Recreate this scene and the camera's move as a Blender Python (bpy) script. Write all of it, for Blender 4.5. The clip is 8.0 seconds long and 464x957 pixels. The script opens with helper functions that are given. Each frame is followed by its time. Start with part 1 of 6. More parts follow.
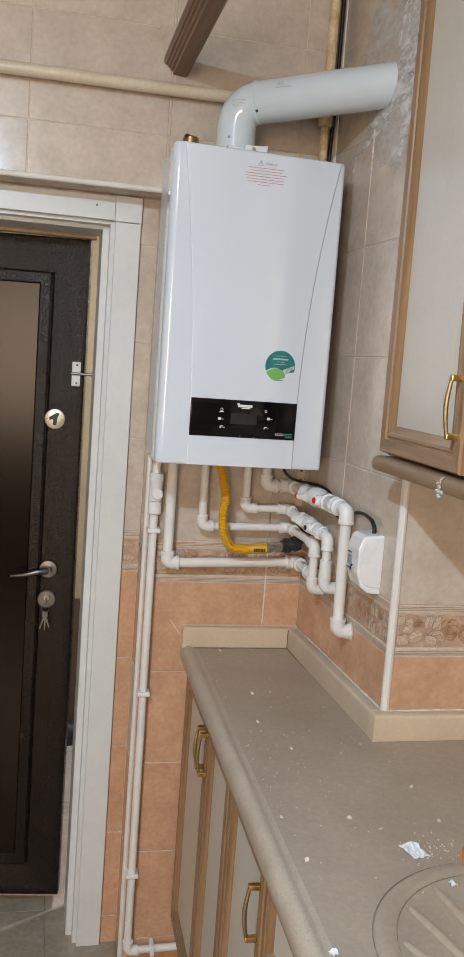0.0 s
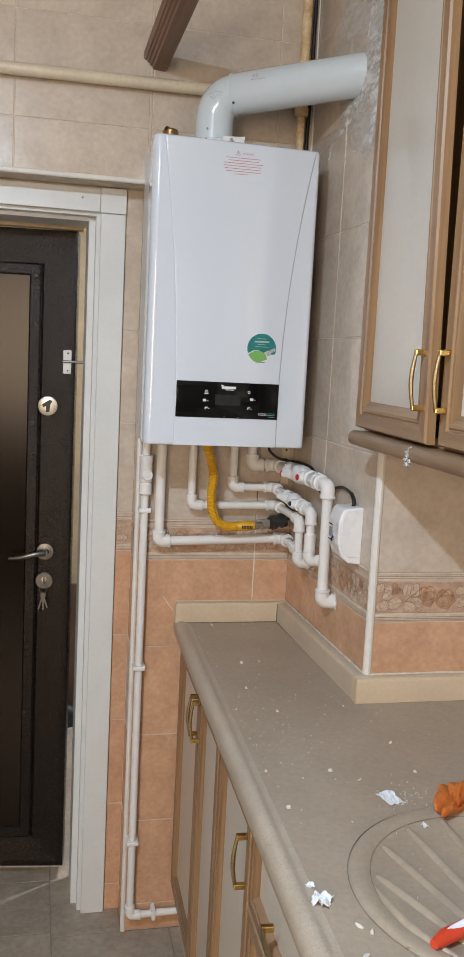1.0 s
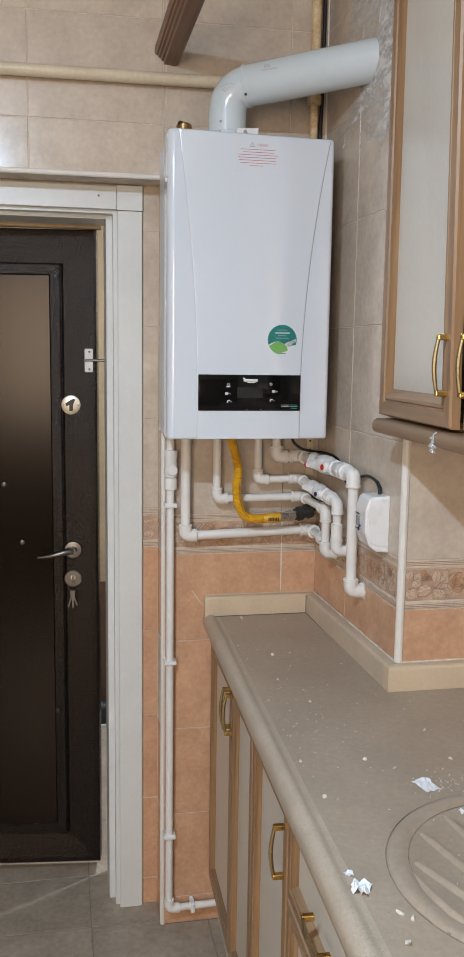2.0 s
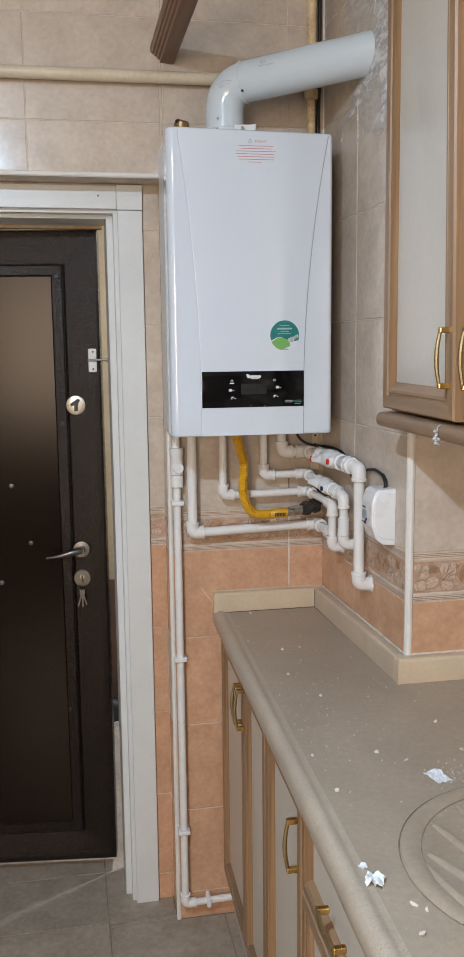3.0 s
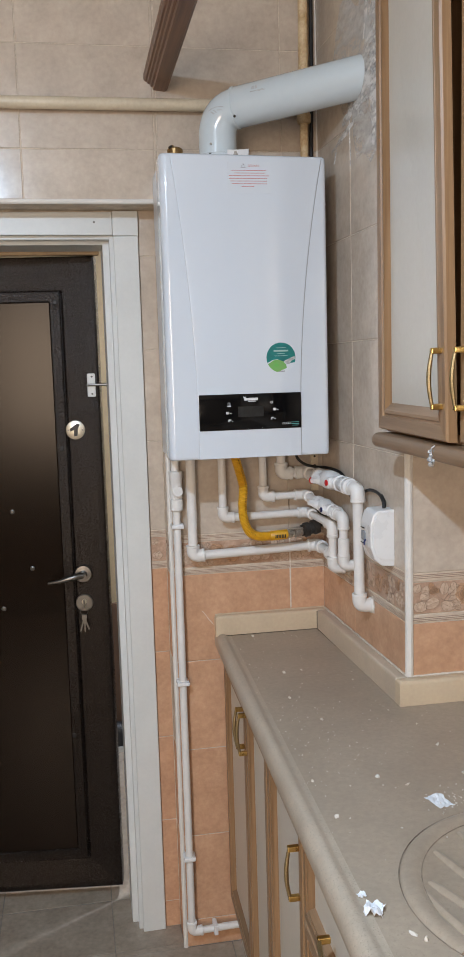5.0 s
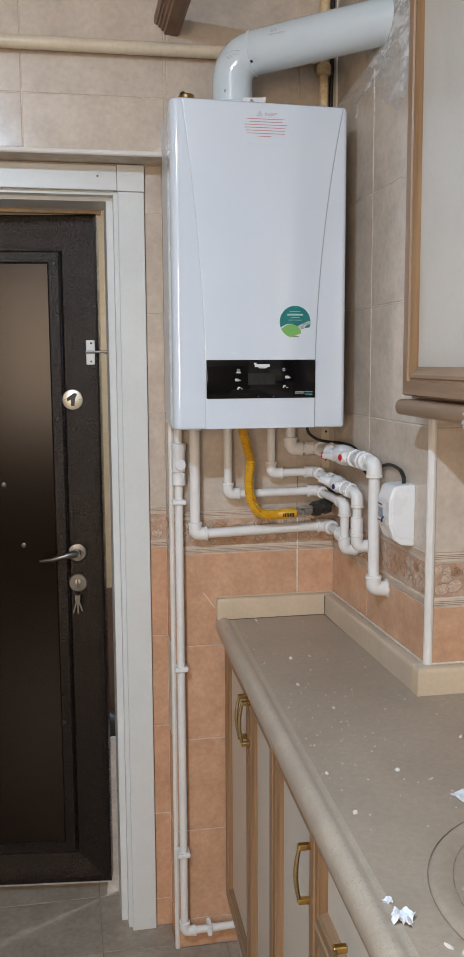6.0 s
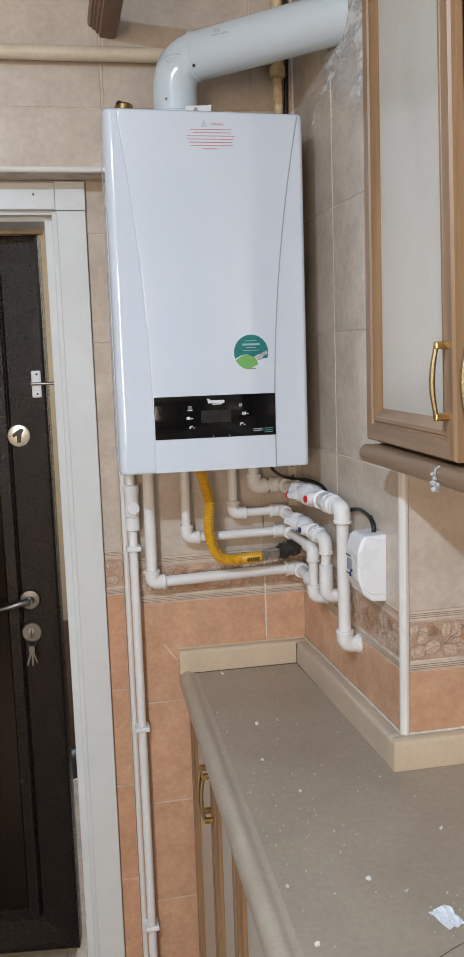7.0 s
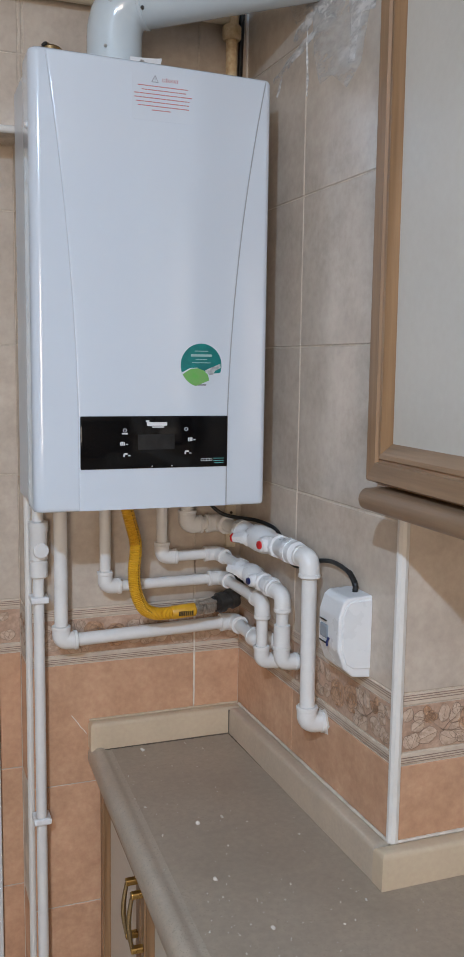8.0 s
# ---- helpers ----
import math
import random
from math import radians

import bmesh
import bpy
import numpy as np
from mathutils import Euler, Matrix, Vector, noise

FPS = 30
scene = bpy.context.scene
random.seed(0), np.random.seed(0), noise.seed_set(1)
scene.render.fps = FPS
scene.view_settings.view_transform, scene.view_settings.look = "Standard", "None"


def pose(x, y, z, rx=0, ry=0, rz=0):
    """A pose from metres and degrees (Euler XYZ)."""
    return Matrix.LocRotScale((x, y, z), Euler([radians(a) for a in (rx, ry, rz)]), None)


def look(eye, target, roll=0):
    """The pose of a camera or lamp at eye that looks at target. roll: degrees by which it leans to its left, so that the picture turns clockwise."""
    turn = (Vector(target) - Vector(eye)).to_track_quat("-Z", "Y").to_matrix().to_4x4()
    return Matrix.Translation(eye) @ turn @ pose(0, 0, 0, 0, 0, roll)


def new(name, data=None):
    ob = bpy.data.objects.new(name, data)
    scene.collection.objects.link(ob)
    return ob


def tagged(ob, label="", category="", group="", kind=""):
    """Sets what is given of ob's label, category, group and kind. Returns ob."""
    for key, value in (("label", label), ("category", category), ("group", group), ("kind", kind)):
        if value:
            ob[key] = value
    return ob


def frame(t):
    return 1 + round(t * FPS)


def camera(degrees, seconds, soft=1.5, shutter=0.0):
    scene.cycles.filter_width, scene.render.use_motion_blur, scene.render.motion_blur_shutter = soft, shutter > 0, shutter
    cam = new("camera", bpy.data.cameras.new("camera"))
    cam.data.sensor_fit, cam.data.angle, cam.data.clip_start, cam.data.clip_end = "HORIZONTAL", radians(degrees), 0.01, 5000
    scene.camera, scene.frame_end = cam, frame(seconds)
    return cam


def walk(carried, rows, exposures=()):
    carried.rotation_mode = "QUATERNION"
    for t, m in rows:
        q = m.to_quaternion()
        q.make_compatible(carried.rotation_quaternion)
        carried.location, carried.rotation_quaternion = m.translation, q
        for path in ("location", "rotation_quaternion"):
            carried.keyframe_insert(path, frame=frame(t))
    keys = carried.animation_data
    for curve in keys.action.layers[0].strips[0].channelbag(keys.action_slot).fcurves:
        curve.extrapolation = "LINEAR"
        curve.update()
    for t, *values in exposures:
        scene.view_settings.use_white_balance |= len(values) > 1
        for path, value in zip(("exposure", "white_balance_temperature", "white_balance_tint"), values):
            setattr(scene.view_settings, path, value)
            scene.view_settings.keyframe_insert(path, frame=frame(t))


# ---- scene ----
cam = camera(29.2, 8.0, soft=1.5)
PATH = [
    (0, (0.154, 0.137, 1.639), (0.584, 2.075, 1.392), 4.2),
    (0.2, (0.159, 0.097, 1.633), (0.597, 2.033, 1.382), 4.1),
    (0.5, (0.165, 0.05, 1.63), (0.595, 1.987, 1.375), 2.8),
    (0.7, (0.162, 0.058, 1.631), (0.598, 1.993, 1.377), 3.0),
    (1, (0.173, 0.043, 1.622), (0.6, 1.978, 1.356), 2.9),
    (1.5, (0.182, 0.035, 1.62), (0.571, 1.978, 1.348), 1.4),
    (2, (0.17, 0.042, 1.619), (0.545, 1.986, 1.338), 0.8),
    (3.5, (0.174, 0.032, 1.631), (0.528, 1.978, 1.335), -1.3),
    (4, (0.176, 0.03, 1.635), (0.53, 1.981, 1.369), -1.7),
    (4.5, (0.18, 0.03, 1.635), (0.532, 1.982, 1.384), -2.0),
    (5.8, (0.221, 0.125, 1.59), (0.547, 2.082, 1.338), -0.7),
    (6, (0.186, 0.17, 1.561), (0.543, 2.12, 1.302), -0.3),
    (6.2, (0.194, 0.206, 1.571), (0.562, 2.154, 1.305), 0.1),
    (6.5, (0.224, 0.246, 1.613), (0.609, 2.19, 1.343), -0.9),
    (7, (0.301, 0.35, 1.643), (0.674, 2.296, 1.371), -1.9),
    (7.2, (0.305, 0.398, 1.637), (0.688, 2.343, 1.371), -1.7),
    (7.5, (0.31, 0.506, 1.627), (0.756, 2.437, 1.351), -1.3),
    (7.7, (0.272, 0.612, 1.627), (0.849, 2.508, 1.360), -0.5),
    (8, (0.224, 0.72, 1.647), (0.914, 2.581, 1.399), 0.8),
]
walk(cam, [(t, look(eye, target, roll)) for t, eye, target, roll in PATH],
     [(0, -0.01, 5900, 10), (2, -0.05, 5760, 10), (4.5, -0.05, 5660, 10), (6, -0.08, 5650, 10), (7, 0.0, 5620, 10), (7.5, -0.06, 5530, 10), (8, -0.23, 5370, 10)])

# ---- light ----
world = bpy.data.worlds.new("world")
world.use_nodes = True
world.node_tree.nodes["Background"].inputs[0].default_value = (0.55, 0.62, 0.75, 1)
world.node_tree.nodes["Background"].inputs[1].default_value = 0.05
scene.world = world


def area_lamp(name, eye, target, size, watts, colour):
    data = bpy.data.lights.new(name, "AREA")
    data.shape, data.size, data.energy, data.color = "DISK", size, watts, colour
    ob = new(name, data)
    ob.matrix_basis = look(eye, target)
    return ob


LAMP = (-0.22, 0.46, 2.43)
bulb = bpy.data.lights.new("kitchen_lamp", "POINT")
bulb.energy, bulb.shadow_soft_size, bulb.color = 33.0, 0.03, (0.735, 0.885, 1.0)
new("kitchen_lamp", bulb).location = LAMP
# added disc at the bulb, pushes more of its light downwards; no separate lamp
area_lamp("kitchen_lamp_down_fill", (LAMP[0], LAMP[1], LAMP[2] - 0.004), (LAMP[0], LAMP[1] + 0.001, 0.0), 0.05, 23.0, (0.735, 0.885, 1.0))
daylight = area_lamp("window_daylight", (-1.21, -2.54, 1.70), (-1.21, 0.0, 1.66), 1.0, 84.0, (1.0, 0.75, 0.51))
daylight.data.shape, daylight.data.size_y = "RECTANGLE", 1.3
area_lamp("hall_lamp", (1.25, 3.22, 2.40), (1.25, 3.221, 0.0), 0.10, 44.0, (0.95, 0.97, 1.0))


# ---- materials ----
def material(name, rgb, rough=0.5, metal=0.0, vary=0.12, scale=6.0, fine=60.0, bump=0.05, tint=None, spread=0.0,
             stretch=(1, 1, 1), coat=0.0, alpha=1.0, trans=0.0, rough_vary=0.1, speck=None, speck_scale=300.0, speck_at=0.62, cells=0.0, spec=0.5, sheen=(1, 1, 1)):
    """A surface with colour clouds, fine grain, relief and uneven gloss at real size."""
    m = bpy.data.materials.new(name)
    m.use_nodes = True
    nt = m.node_tree
    n, l = nt.nodes, nt.links
    bsdf = n["Principled BSDF"]
    tc = n.new("ShaderNodeTexCoord")
    mp = n.new("ShaderNodeMapping")
    mp.inputs["Scale"].default_value = stretch
    oi = n.new("ShaderNodeObjectInfo")
    off = n.new("ShaderNodeVectorMath")
    off.operation = "MULTIPLY_ADD"
    comb = n.new("ShaderNodeCombineXYZ")
    for k in range(3):
        l.new(oi.outputs["Random"], comb.inputs[k])
    l.new(comb.outputs[0], off.inputs[0])
    off.inputs[1].default_value = (7.3, 11.9, 5.1)
    l.new(tc.outputs["Object"], off.inputs[2])
    l.new(off.outputs[0], mp.inputs["Vector"])

    def noise_node(sc, detail, rough_):
        t = n.new("ShaderNodeTexNoise")
        t.inputs["Scale"].default_value, t.inputs["Detail"].default_value, t.inputs["Roughness"].default_value = sc, detail, rough_
        l.new(mp.outputs[0], t.inputs["Vector"])
        return t

    big, small = noise_node(scale, 5, 0.6), noise_node(fine, 3, 0.6)
    ramp = n.new("ShaderNodeValToRGB")
    other = tint or tuple(c * (1 - vary) for c in rgb)
    hi = tuple(min(1, c * (1 + vary * 0.6)) for c in rgb)
    e = ramp.color_ramp.elements
    e[0].position, e[0].color = 0.3, (*other, 1)
    e[1].position, e[1].color = 0.7, (*hi, 1)
    l.new(big.outputs["Fac"], ramp.inputs["Fac"])
    mix = n.new("ShaderNodeMix")
    mix.data_type, mix.blend_type = "RGBA", "OVERLAY"
    mix.inputs["Factor"].default_value = min(1.0, vary * 1.5)
    l.new(ramp.outputs[0], mix.inputs["A"])
    l.new(small.outputs["Fac"], mix.inputs["B"])
    col = mix.outputs["Result"]
    if spread:
        hsv = n.new("ShaderNodeHueSaturation")
        mr = n.new("ShaderNodeMapRange")
        mr.inputs["To Min"].default_value, mr.inputs["To Max"].default_value = 1 - spread, 1 + spread
        l.new(oi.outputs["Random"], mr.inputs["Value"])
        l.new(mr.outputs[0], hsv.inputs["Value"])
        l.new(col, hsv.inputs["Color"])
        col = hsv.outputs[0]
    if speck:
        sp = n.new("ShaderNodeTexNoise")
        sp.inputs["Scale"].default_value, sp.inputs["Detail"].default_value = speck_scale, 2
        l.new(tc.outputs["Object"], sp.inputs["Vector"])
        mr2 = n.new("ShaderNodeMapRange")
        mr2.inputs["From Min"].default_value, mr2.inputs["From Max"].default_value = speck_at, speck_at + 0.05
        l.new(sp.outputs["Fac"], mr2.inputs["Value"])
        mx = n.new("ShaderNodeMix")
        mx.data_type = "RGBA"
        l.new(mr2.outputs[0], mx.inputs["Factor"])
        l.new(col, mx.inputs["A"])
        mx.inputs["B"].default_value = (*speck, 1)
        col = mx.outputs["Result"]
    l.new(col, bsdf.inputs["Base Color"])
    rr = n.new("ShaderNodeMapRange")
    rr.inputs["To Min"].default_value, rr.inputs["To Max"].default_value = max(0.02, rough * (1 - rough_vary * 2)), min(1, rough * (1 + rough_vary * 2))
    l.new(big.outputs["Fac"], rr.inputs["Value"])
    l.new(rr.outputs[0], bsdf.inputs["Roughness"])
    bsdf.inputs["Metallic"].default_value = metal
    bsdf.inputs["Specular IOR Level"].default_value = spec
    bsdf.inputs["Specular Tint"].default_value = (*sheen, 1)
    bsdf.inputs["Coat Weight"].default_value = coat
    bsdf.inputs["Coat Roughness"].default_value = 0.07
    bsdf.inputs["Alpha"].default_value = alpha
    bsdf.inputs["Transmission Weight"].default_value = trans
    if bump:
        b = n.new("ShaderNodeBump")
        b.inputs["Strength"].default_value, b.inputs["Distance"].default_value = bump, 0.002
        l.new(small.outputs["Fac"], b.inputs["Height"])
        if cells:
            vo = n.new("ShaderNodeTexVoronoi")
            vo.feature, vo.inputs["Scale"].default_value = "SMOOTH_F1", cells
            l.new(tc.outputs["Object"], vo.inputs["Vector"])
            l.new(vo.outputs["Distance"], b.inputs["Height"])
        l.new(b.outputs[0], bsdf.inputs["Normal"])
    return m


def wood(name, light, dark, along, rough=0.42, spec=0.5, sheen=(1, 1, 1), relief=0.12):
    """Long-grained timber; along: the axis of the grain, 0 to 2."""
    m = bpy.data.materials.new(name)
    m.use_nodes = True
    nt = m.node_tree
    n, l = nt.nodes, nt.links
    bsdf = n["Principled BSDF"]
    tc, mp = n.new("ShaderNodeTexCoord"), n.new("ShaderNodeMapping")
    sc = [38.0, 38.0, 38.0]
    sc[along] = 1.6
    mp.inputs["Scale"].default_value = sc
    l.new(tc.outputs["Object"], mp.inputs["Vector"])
    t1, t2 = n.new("ShaderNodeTexNoise"), n.new("ShaderNodeTexNoise")
    t1.inputs["Scale"].default_value, t1.inputs["Detail"].default_value, t1.inputs["Distortion"].default_value = 1.0, 6, 0.6
    t2.inputs["Scale"].default_value, t2.inputs["Detail"].default_value = 7.0, 4
    l.new(mp.outputs[0], t1.inputs["Vector"])
    l.new(mp.outputs[0], t2.inputs["Vector"])
    ramp = n.new("ShaderNodeValToRGB")
    e = ramp.color_ramp.elements
    e[0].position, e[0].color = 0.32, (*dark, 1)
    e[1].position, e[1].color = 0.62, (*light, 1)
    l.new(t1.outputs["Fac"], ramp.inputs["Fac"])
    mix = n.new("ShaderNodeMix")
    mix.data_type, mix.blend_type = "RGBA", "OVERLAY"
    mix.inputs["Factor"].default_value = 0.25
    l.new(ramp.outputs[0], mix.inputs["A"])
    l.new(t2.outputs["Fac"], mix.inputs["B"])
    l.new(mix.outputs["Result"], bsdf.inputs["Base Color"])
    bsdf.inputs["Roughness"].default_value = rough
    bsdf.inputs["Specular IOR Level"].default_value = spec
    bsdf.inputs["Specular Tint"].default_value = (*sheen, 1)
    b = n.new("ShaderNodeBump")
    b.inputs["Strength"].default_value, b.inputs["Distance"].default_value = relief, 0.001
    l.new(t2.outputs["Fac"], b.inputs["Height"])
    l.new(b.outputs[0], bsdf.inputs["Normal"])
    return m


TILE_UP = material("beige_glazed_tile", (0.585, 0.502, 0.412), 0.20, vary=0.13, scale=13, fine=70, bump=0.04, spread=0.04, tint=(0.505, 0.427, 0.345))
TILE_LOW = material("terracotta_glazed_tile", (0.600, 0.366, 0.224), 0.25, vary=0.16, scale=15, fine=90, bump=0.05, spread=0.05, tint=(0.52, 0.305, 0.18))
TILE_BORDER = material("relief_border_tile", (0.53, 0.375, 0.275), 0.3, vary=0.25, scale=28, fine=160, bump=0.1, tint=(0.42, 0.27, 0.18))
ROSE_LINE = material("brown_rose_line_glaze", (0.38, 0.235, 0.145), 0.32, vary=0.3, scale=60, bump=0.05)
PETAL = material("relief_leaf_glaze", (0.57, 0.435, 0.33), 0.28, vary=0.25, scale=50, fine=200, bump=0.1, tint=(0.49, 0.36, 0.26))
ROSE = material("ochre_rose_glaze", (0.53, 0.345, 0.215), 0.28, vary=0.3, scale=60, fine=200, bump=0.1, tint=(0.42, 0.235, 0.125))
OUTLINE = material("brown_outline_glaze", (0.33, 0.235, 0.17), 0.35, vary=0.3, scale=60, bump=0.05)
LISTEL = material("pencil_listel_glaze", (0.65, 0.54, 0.425), 0.25, vary=0.15, scale=20, bump=0.05)
LINE = material("brown_listel_line", (0.30, 0.205, 0.155), 0.35, vary=0.2, scale=30)
GROUT = material("cream_grout", (0.63, 0.545, 0.44), 0.85, vary=0.25, scale=25, fine=300, bump=0.3)
PLASTER = material("painted_plaster", (0.72, 0.68, 0.61), 0.8, vary=0.06, scale=4, fine=140, bump=0.15)
CEILING_PAINT = material("matt_ceiling_paint", (0.62, 0.60, 0.56), 0.9, vary=0.06, scale=3, fine=120, bump=0.1)
TAN_PAINT = material("tan_wall_paint", (0.36, 0.29, 0.21), 0.8, vary=0.05, scale=4, fine=140, bump=0.1)
FLOOR_TILE = material("grey_floor_tile", (0.365, 0.304, 0.238), 0.25, vary=0.2, scale=9, fine=60, bump=0.05, spread=0.04)
FLOOR_GROUT = material("dark_floor_grout", (0.22, 0.20, 0.17), 0.9, vary=0.2, scale=30)
WHITE_TRIM = material("white_corner_trim", (0.77, 0.74, 0.69), 0.4, vary=0.06, scale=12, bump=0.03)
CASING = material("off_white_casing_paint", (0.70, 0.715, 0.70), 0.38, vary=0.06, scale=5, fine=90, bump=0.04)
# the pale specks of HAMMER paint the glints of its bumps into the colour
HAMMER = material("hammered_brown_metal", (0.0045, 0.0024, 0.0015), 0.27, metal=0.0, vary=0.3, scale=300, fine=900, bump=0.50, tint=(0.0024, 0.0014, 0.0010), cells=520.0, spec=0.30, speck=(0.030, 0.0250, 0.0230), speck_scale=520, speck_at=0.585, sheen=(1.0, 0.91, 0.85))
WENGE = wood("dark_wenge_laminate", (0.0050, 0.0020, 0.0009), (0.0028, 0.0012, 0.0006), 0, 0.215, 0.19, (1.0, 0.91, 0.82), 0.015)
STEEL_FRAME = material("tan_steel_door_frame", (0.44, 0.315, 0.18), 0.4, metal=0.0, vary=0.15, scale=20)
NICKEL = material("satin_nickel", (0.215, 0.205, 0.19), 0.34, metal=1.0, vary=0.1, scale=40)
BRASS_PALE = material("pale_brass", (0.86, 0.80, 0.66), 0.42, metal=1.0, vary=0.1, scale=40)
BRASS = material("cast_brass", (0.30, 0.20, 0.09), 0.38, metal=1.0, vary=0.25, scale=90, fine=400, bump=0.15)
GOLD = material("polished_gold_plate", (0.62, 0.42, 0.14), 0.28, metal=1.0, vary=0.15, scale=60)
GOLD_BOW = material("knurled_gold_bow", (0.43, 0.335, 0.18), 0.42, metal=1.0, vary=0.25, scale=260, fine=600, bump=0.35)
BLACK = material("black_rubber", (0.012, 0.012, 0.013), 0.45, vary=0.2, scale=60, bump=0.05)
COUNTER = material("speckled_counter_laminate", (0.396, 0.317, 0.234), 0.38, vary=0.12, scale=6, fine=90, bump=0.012, tint=(0.346, 0.276, 0.203), speck=(0.352, 0.282, 0.207), speck_scale=300, speck_at=0.62)
# greyed copy of the cream upstand laminate: the side run's shade as colour
SPLASH_SHADED = material("shaded_upstand_laminate", (0.545, 0.450, 0.338), 0.38, vary=0.10, scale=12, fine=150, bump=0.03)
EDGE = material("speckled_counter_edge", (0.472, 0.390, 0.294), 0.36, vary=0.12, scale=14, fine=170, bump=0.03, speck=(0.35, 0.29, 0.22), speck_scale=400, speck_at=0.61)
SPLASH = material("cream_upstand_laminate", (0.62, 0.50, 0.345), 0.38, vary=0.08, scale=10, fine=120, bump=0.03)
OAK_V = wood("honey_oak_upright", (0.332, 0.195, 0.094), (0.208, 0.115, 0.050), 2)
OAK_H = wood("honey_oak_level", (0.332, 0.210, 0.118), (0.212, 0.130, 0.068), 0)
OAK_RAIL = wood("greyed_oak_rail", (0.300, 0.195, 0.115), (0.200, 0.122, 0.066), 1)
WALNUT = wood("brown_moulding_wood", (0.205, 0.098, 0.044), (0.115, 0.053, 0.024), 1)
CREAM = material("cream_door_panel", (0.60, 0.55, 0.47), 0.30, vary=0.05, scale=3, fine=80, bump=0.02)
GRIME = material("dark_joint_grime", (0.12, 0.09, 0.065), 0.8, vary=0.4, scale=60)
PLINTH = material("grey_plinth", (0.56, 0.54, 0.49), 0.5, vary=0.1, scale=9)
ENAMEL = material("white_boiler_enamel", (0.668, 0.718, 0.785), 0.13, vary=0.01, scale=2, fine=60, bump=0.006, coat=0.5, rough_vary=0.05)
ENAMEL_SIDE = material("white_boiler_side_steel", (0.66, 0.675, 0.70), 0.3, vary=0.02, scale=3, bump=0.01)
FLUE_WHITE = material("white_flue_enamel", (0.635, 0.700, 0.735), 0.14, vary=0.03, scale=8, bump=0.01, coat=0.4)
PPR = material("white_plastic_pipe", (0.80, 0.785, 0.76), 0.35, vary=0.05, scale=20, fine=160, bump=0.03)
VALVE = material("white_valve_plastic", (0.80, 0.80, 0.80), 0.28, vary=0.03, scale=25, bump=0.02)
YELLOW = material("yellow_gas_hose", (0.68, 0.37, 0.010), 0.38, vary=0.12, scale=60, bump=0.05)
GALV = material("dull_galvanised_steel", (0.50, 0.48, 0.44), 0.34, metal=0.9, vary=0.3, scale=70, fine=300, bump=0.2)
IRON = material("dark_cast_fitting", (0.055, 0.05, 0.045), 0.5, metal=0.5, vary=0.3, scale=70, bump=0.2)
CREAM_PIPE = material("cream_painted_pipe", (0.66, 0.57, 0.42), 0.35, vary=0.1, scale=15, fine=120, bump=0.06)
RUSTY = material("aged_yellow_pipe_paint", (0.66, 0.53, 0.33), 0.45, vary=0.3, scale=30, fine=150, bump=0.15, tint=(0.50, 0.34, 0.16))
GLOSS_BLACK = material("black_glass_panel", (0.004, 0.004, 0.0045), 0.10, vary=0.1, scale=20, bump=0.0, spec=0.25)
DISPLAY = material("grey_display_window", (0.022, 0.022, 0.022), 0.2, vary=0.15, scale=60, bump=0.0, spec=0.3)
INK_WHITE = material("white_print", (0.75, 0.75, 0.75), 0.5, vary=0.02, bump=0.0)
INK_TEAL = material("teal_print", (0.15, 0.45, 0.42), 0.5, vary=0.02, bump=0.0)
INK_RED = material("faded_red_print", (0.50, 0.17, 0.17), 0.6, vary=0.05, bump=0.0)
INK_GREY = material("grey_print", (0.20, 0.20, 0.22), 0.6, vary=0.05, bump=0.0)
INK_BLACK = material("black_print", (0.015, 0.015, 0.015), 0.5, vary=0.05, bump=0.0)
LABEL = material("pale_label_film", (0.676, 0.722, 0.785), 0.13, vary=0.01, bump=0.0, coat=0.5)
TEAL = material("dark_teal_sticker", (0.012, 0.13, 0.13), 0.35, vary=0.15, scale=40, bump=0.0, tint=(0.02, 0.24, 0.22))
STICKER_INK = material("pale_teal_print", (0.36, 0.52, 0.50), 0.5, vary=0.05, bump=0.0)
LIME = material("lime_green_sticker", (0.12, 0.34, 0.07), 0.35, vary=0.25, scale=60, bump=0.0, tint=(0.25, 0.48, 0.15))
SILVER_INK = material("silver_grey_sticker", (0.45, 0.47, 0.48), 0.35, vary=0.4, scale=120, bump=0.0)
RED = material("red_cap_plastic", (0.60, 0.02, 0.02), 0.35, vary=0.1, scale=40)
BLUE = material("blue_cap_plastic", (0.016, 0.025, 0.11), 0.35, vary=0.1, scale=40)
CLEAR = material("clear_plastic", (0.85, 0.87, 0.88), 0.12, vary=0.02, bump=0.0, trans=0.6)
SMOKY = material("smoky_grey_plastic", (0.30, 0.34, 0.38), 0.25, vary=0.1, scale=40, bump=0.0)
ORANGE = material("orange_work_cloth", (0.62, 0.17, 0.02), 0.75, vary=0.2, scale=40, fine=300, bump=0.15)
TOOL_RED = material("red_tool_grip", (0.62, 0.06, 0.02), 0.4, vary=0.1, scale=40)
PAPER = material("torn_white_paper", (0.82, 0.83, 0.85), 0.8, vary=0.05, scale=40, fine=200, bump=0.2)
SEAM = material("grey_seam", (0.38, 0.39, 0.41), 0.5, vary=0.05)
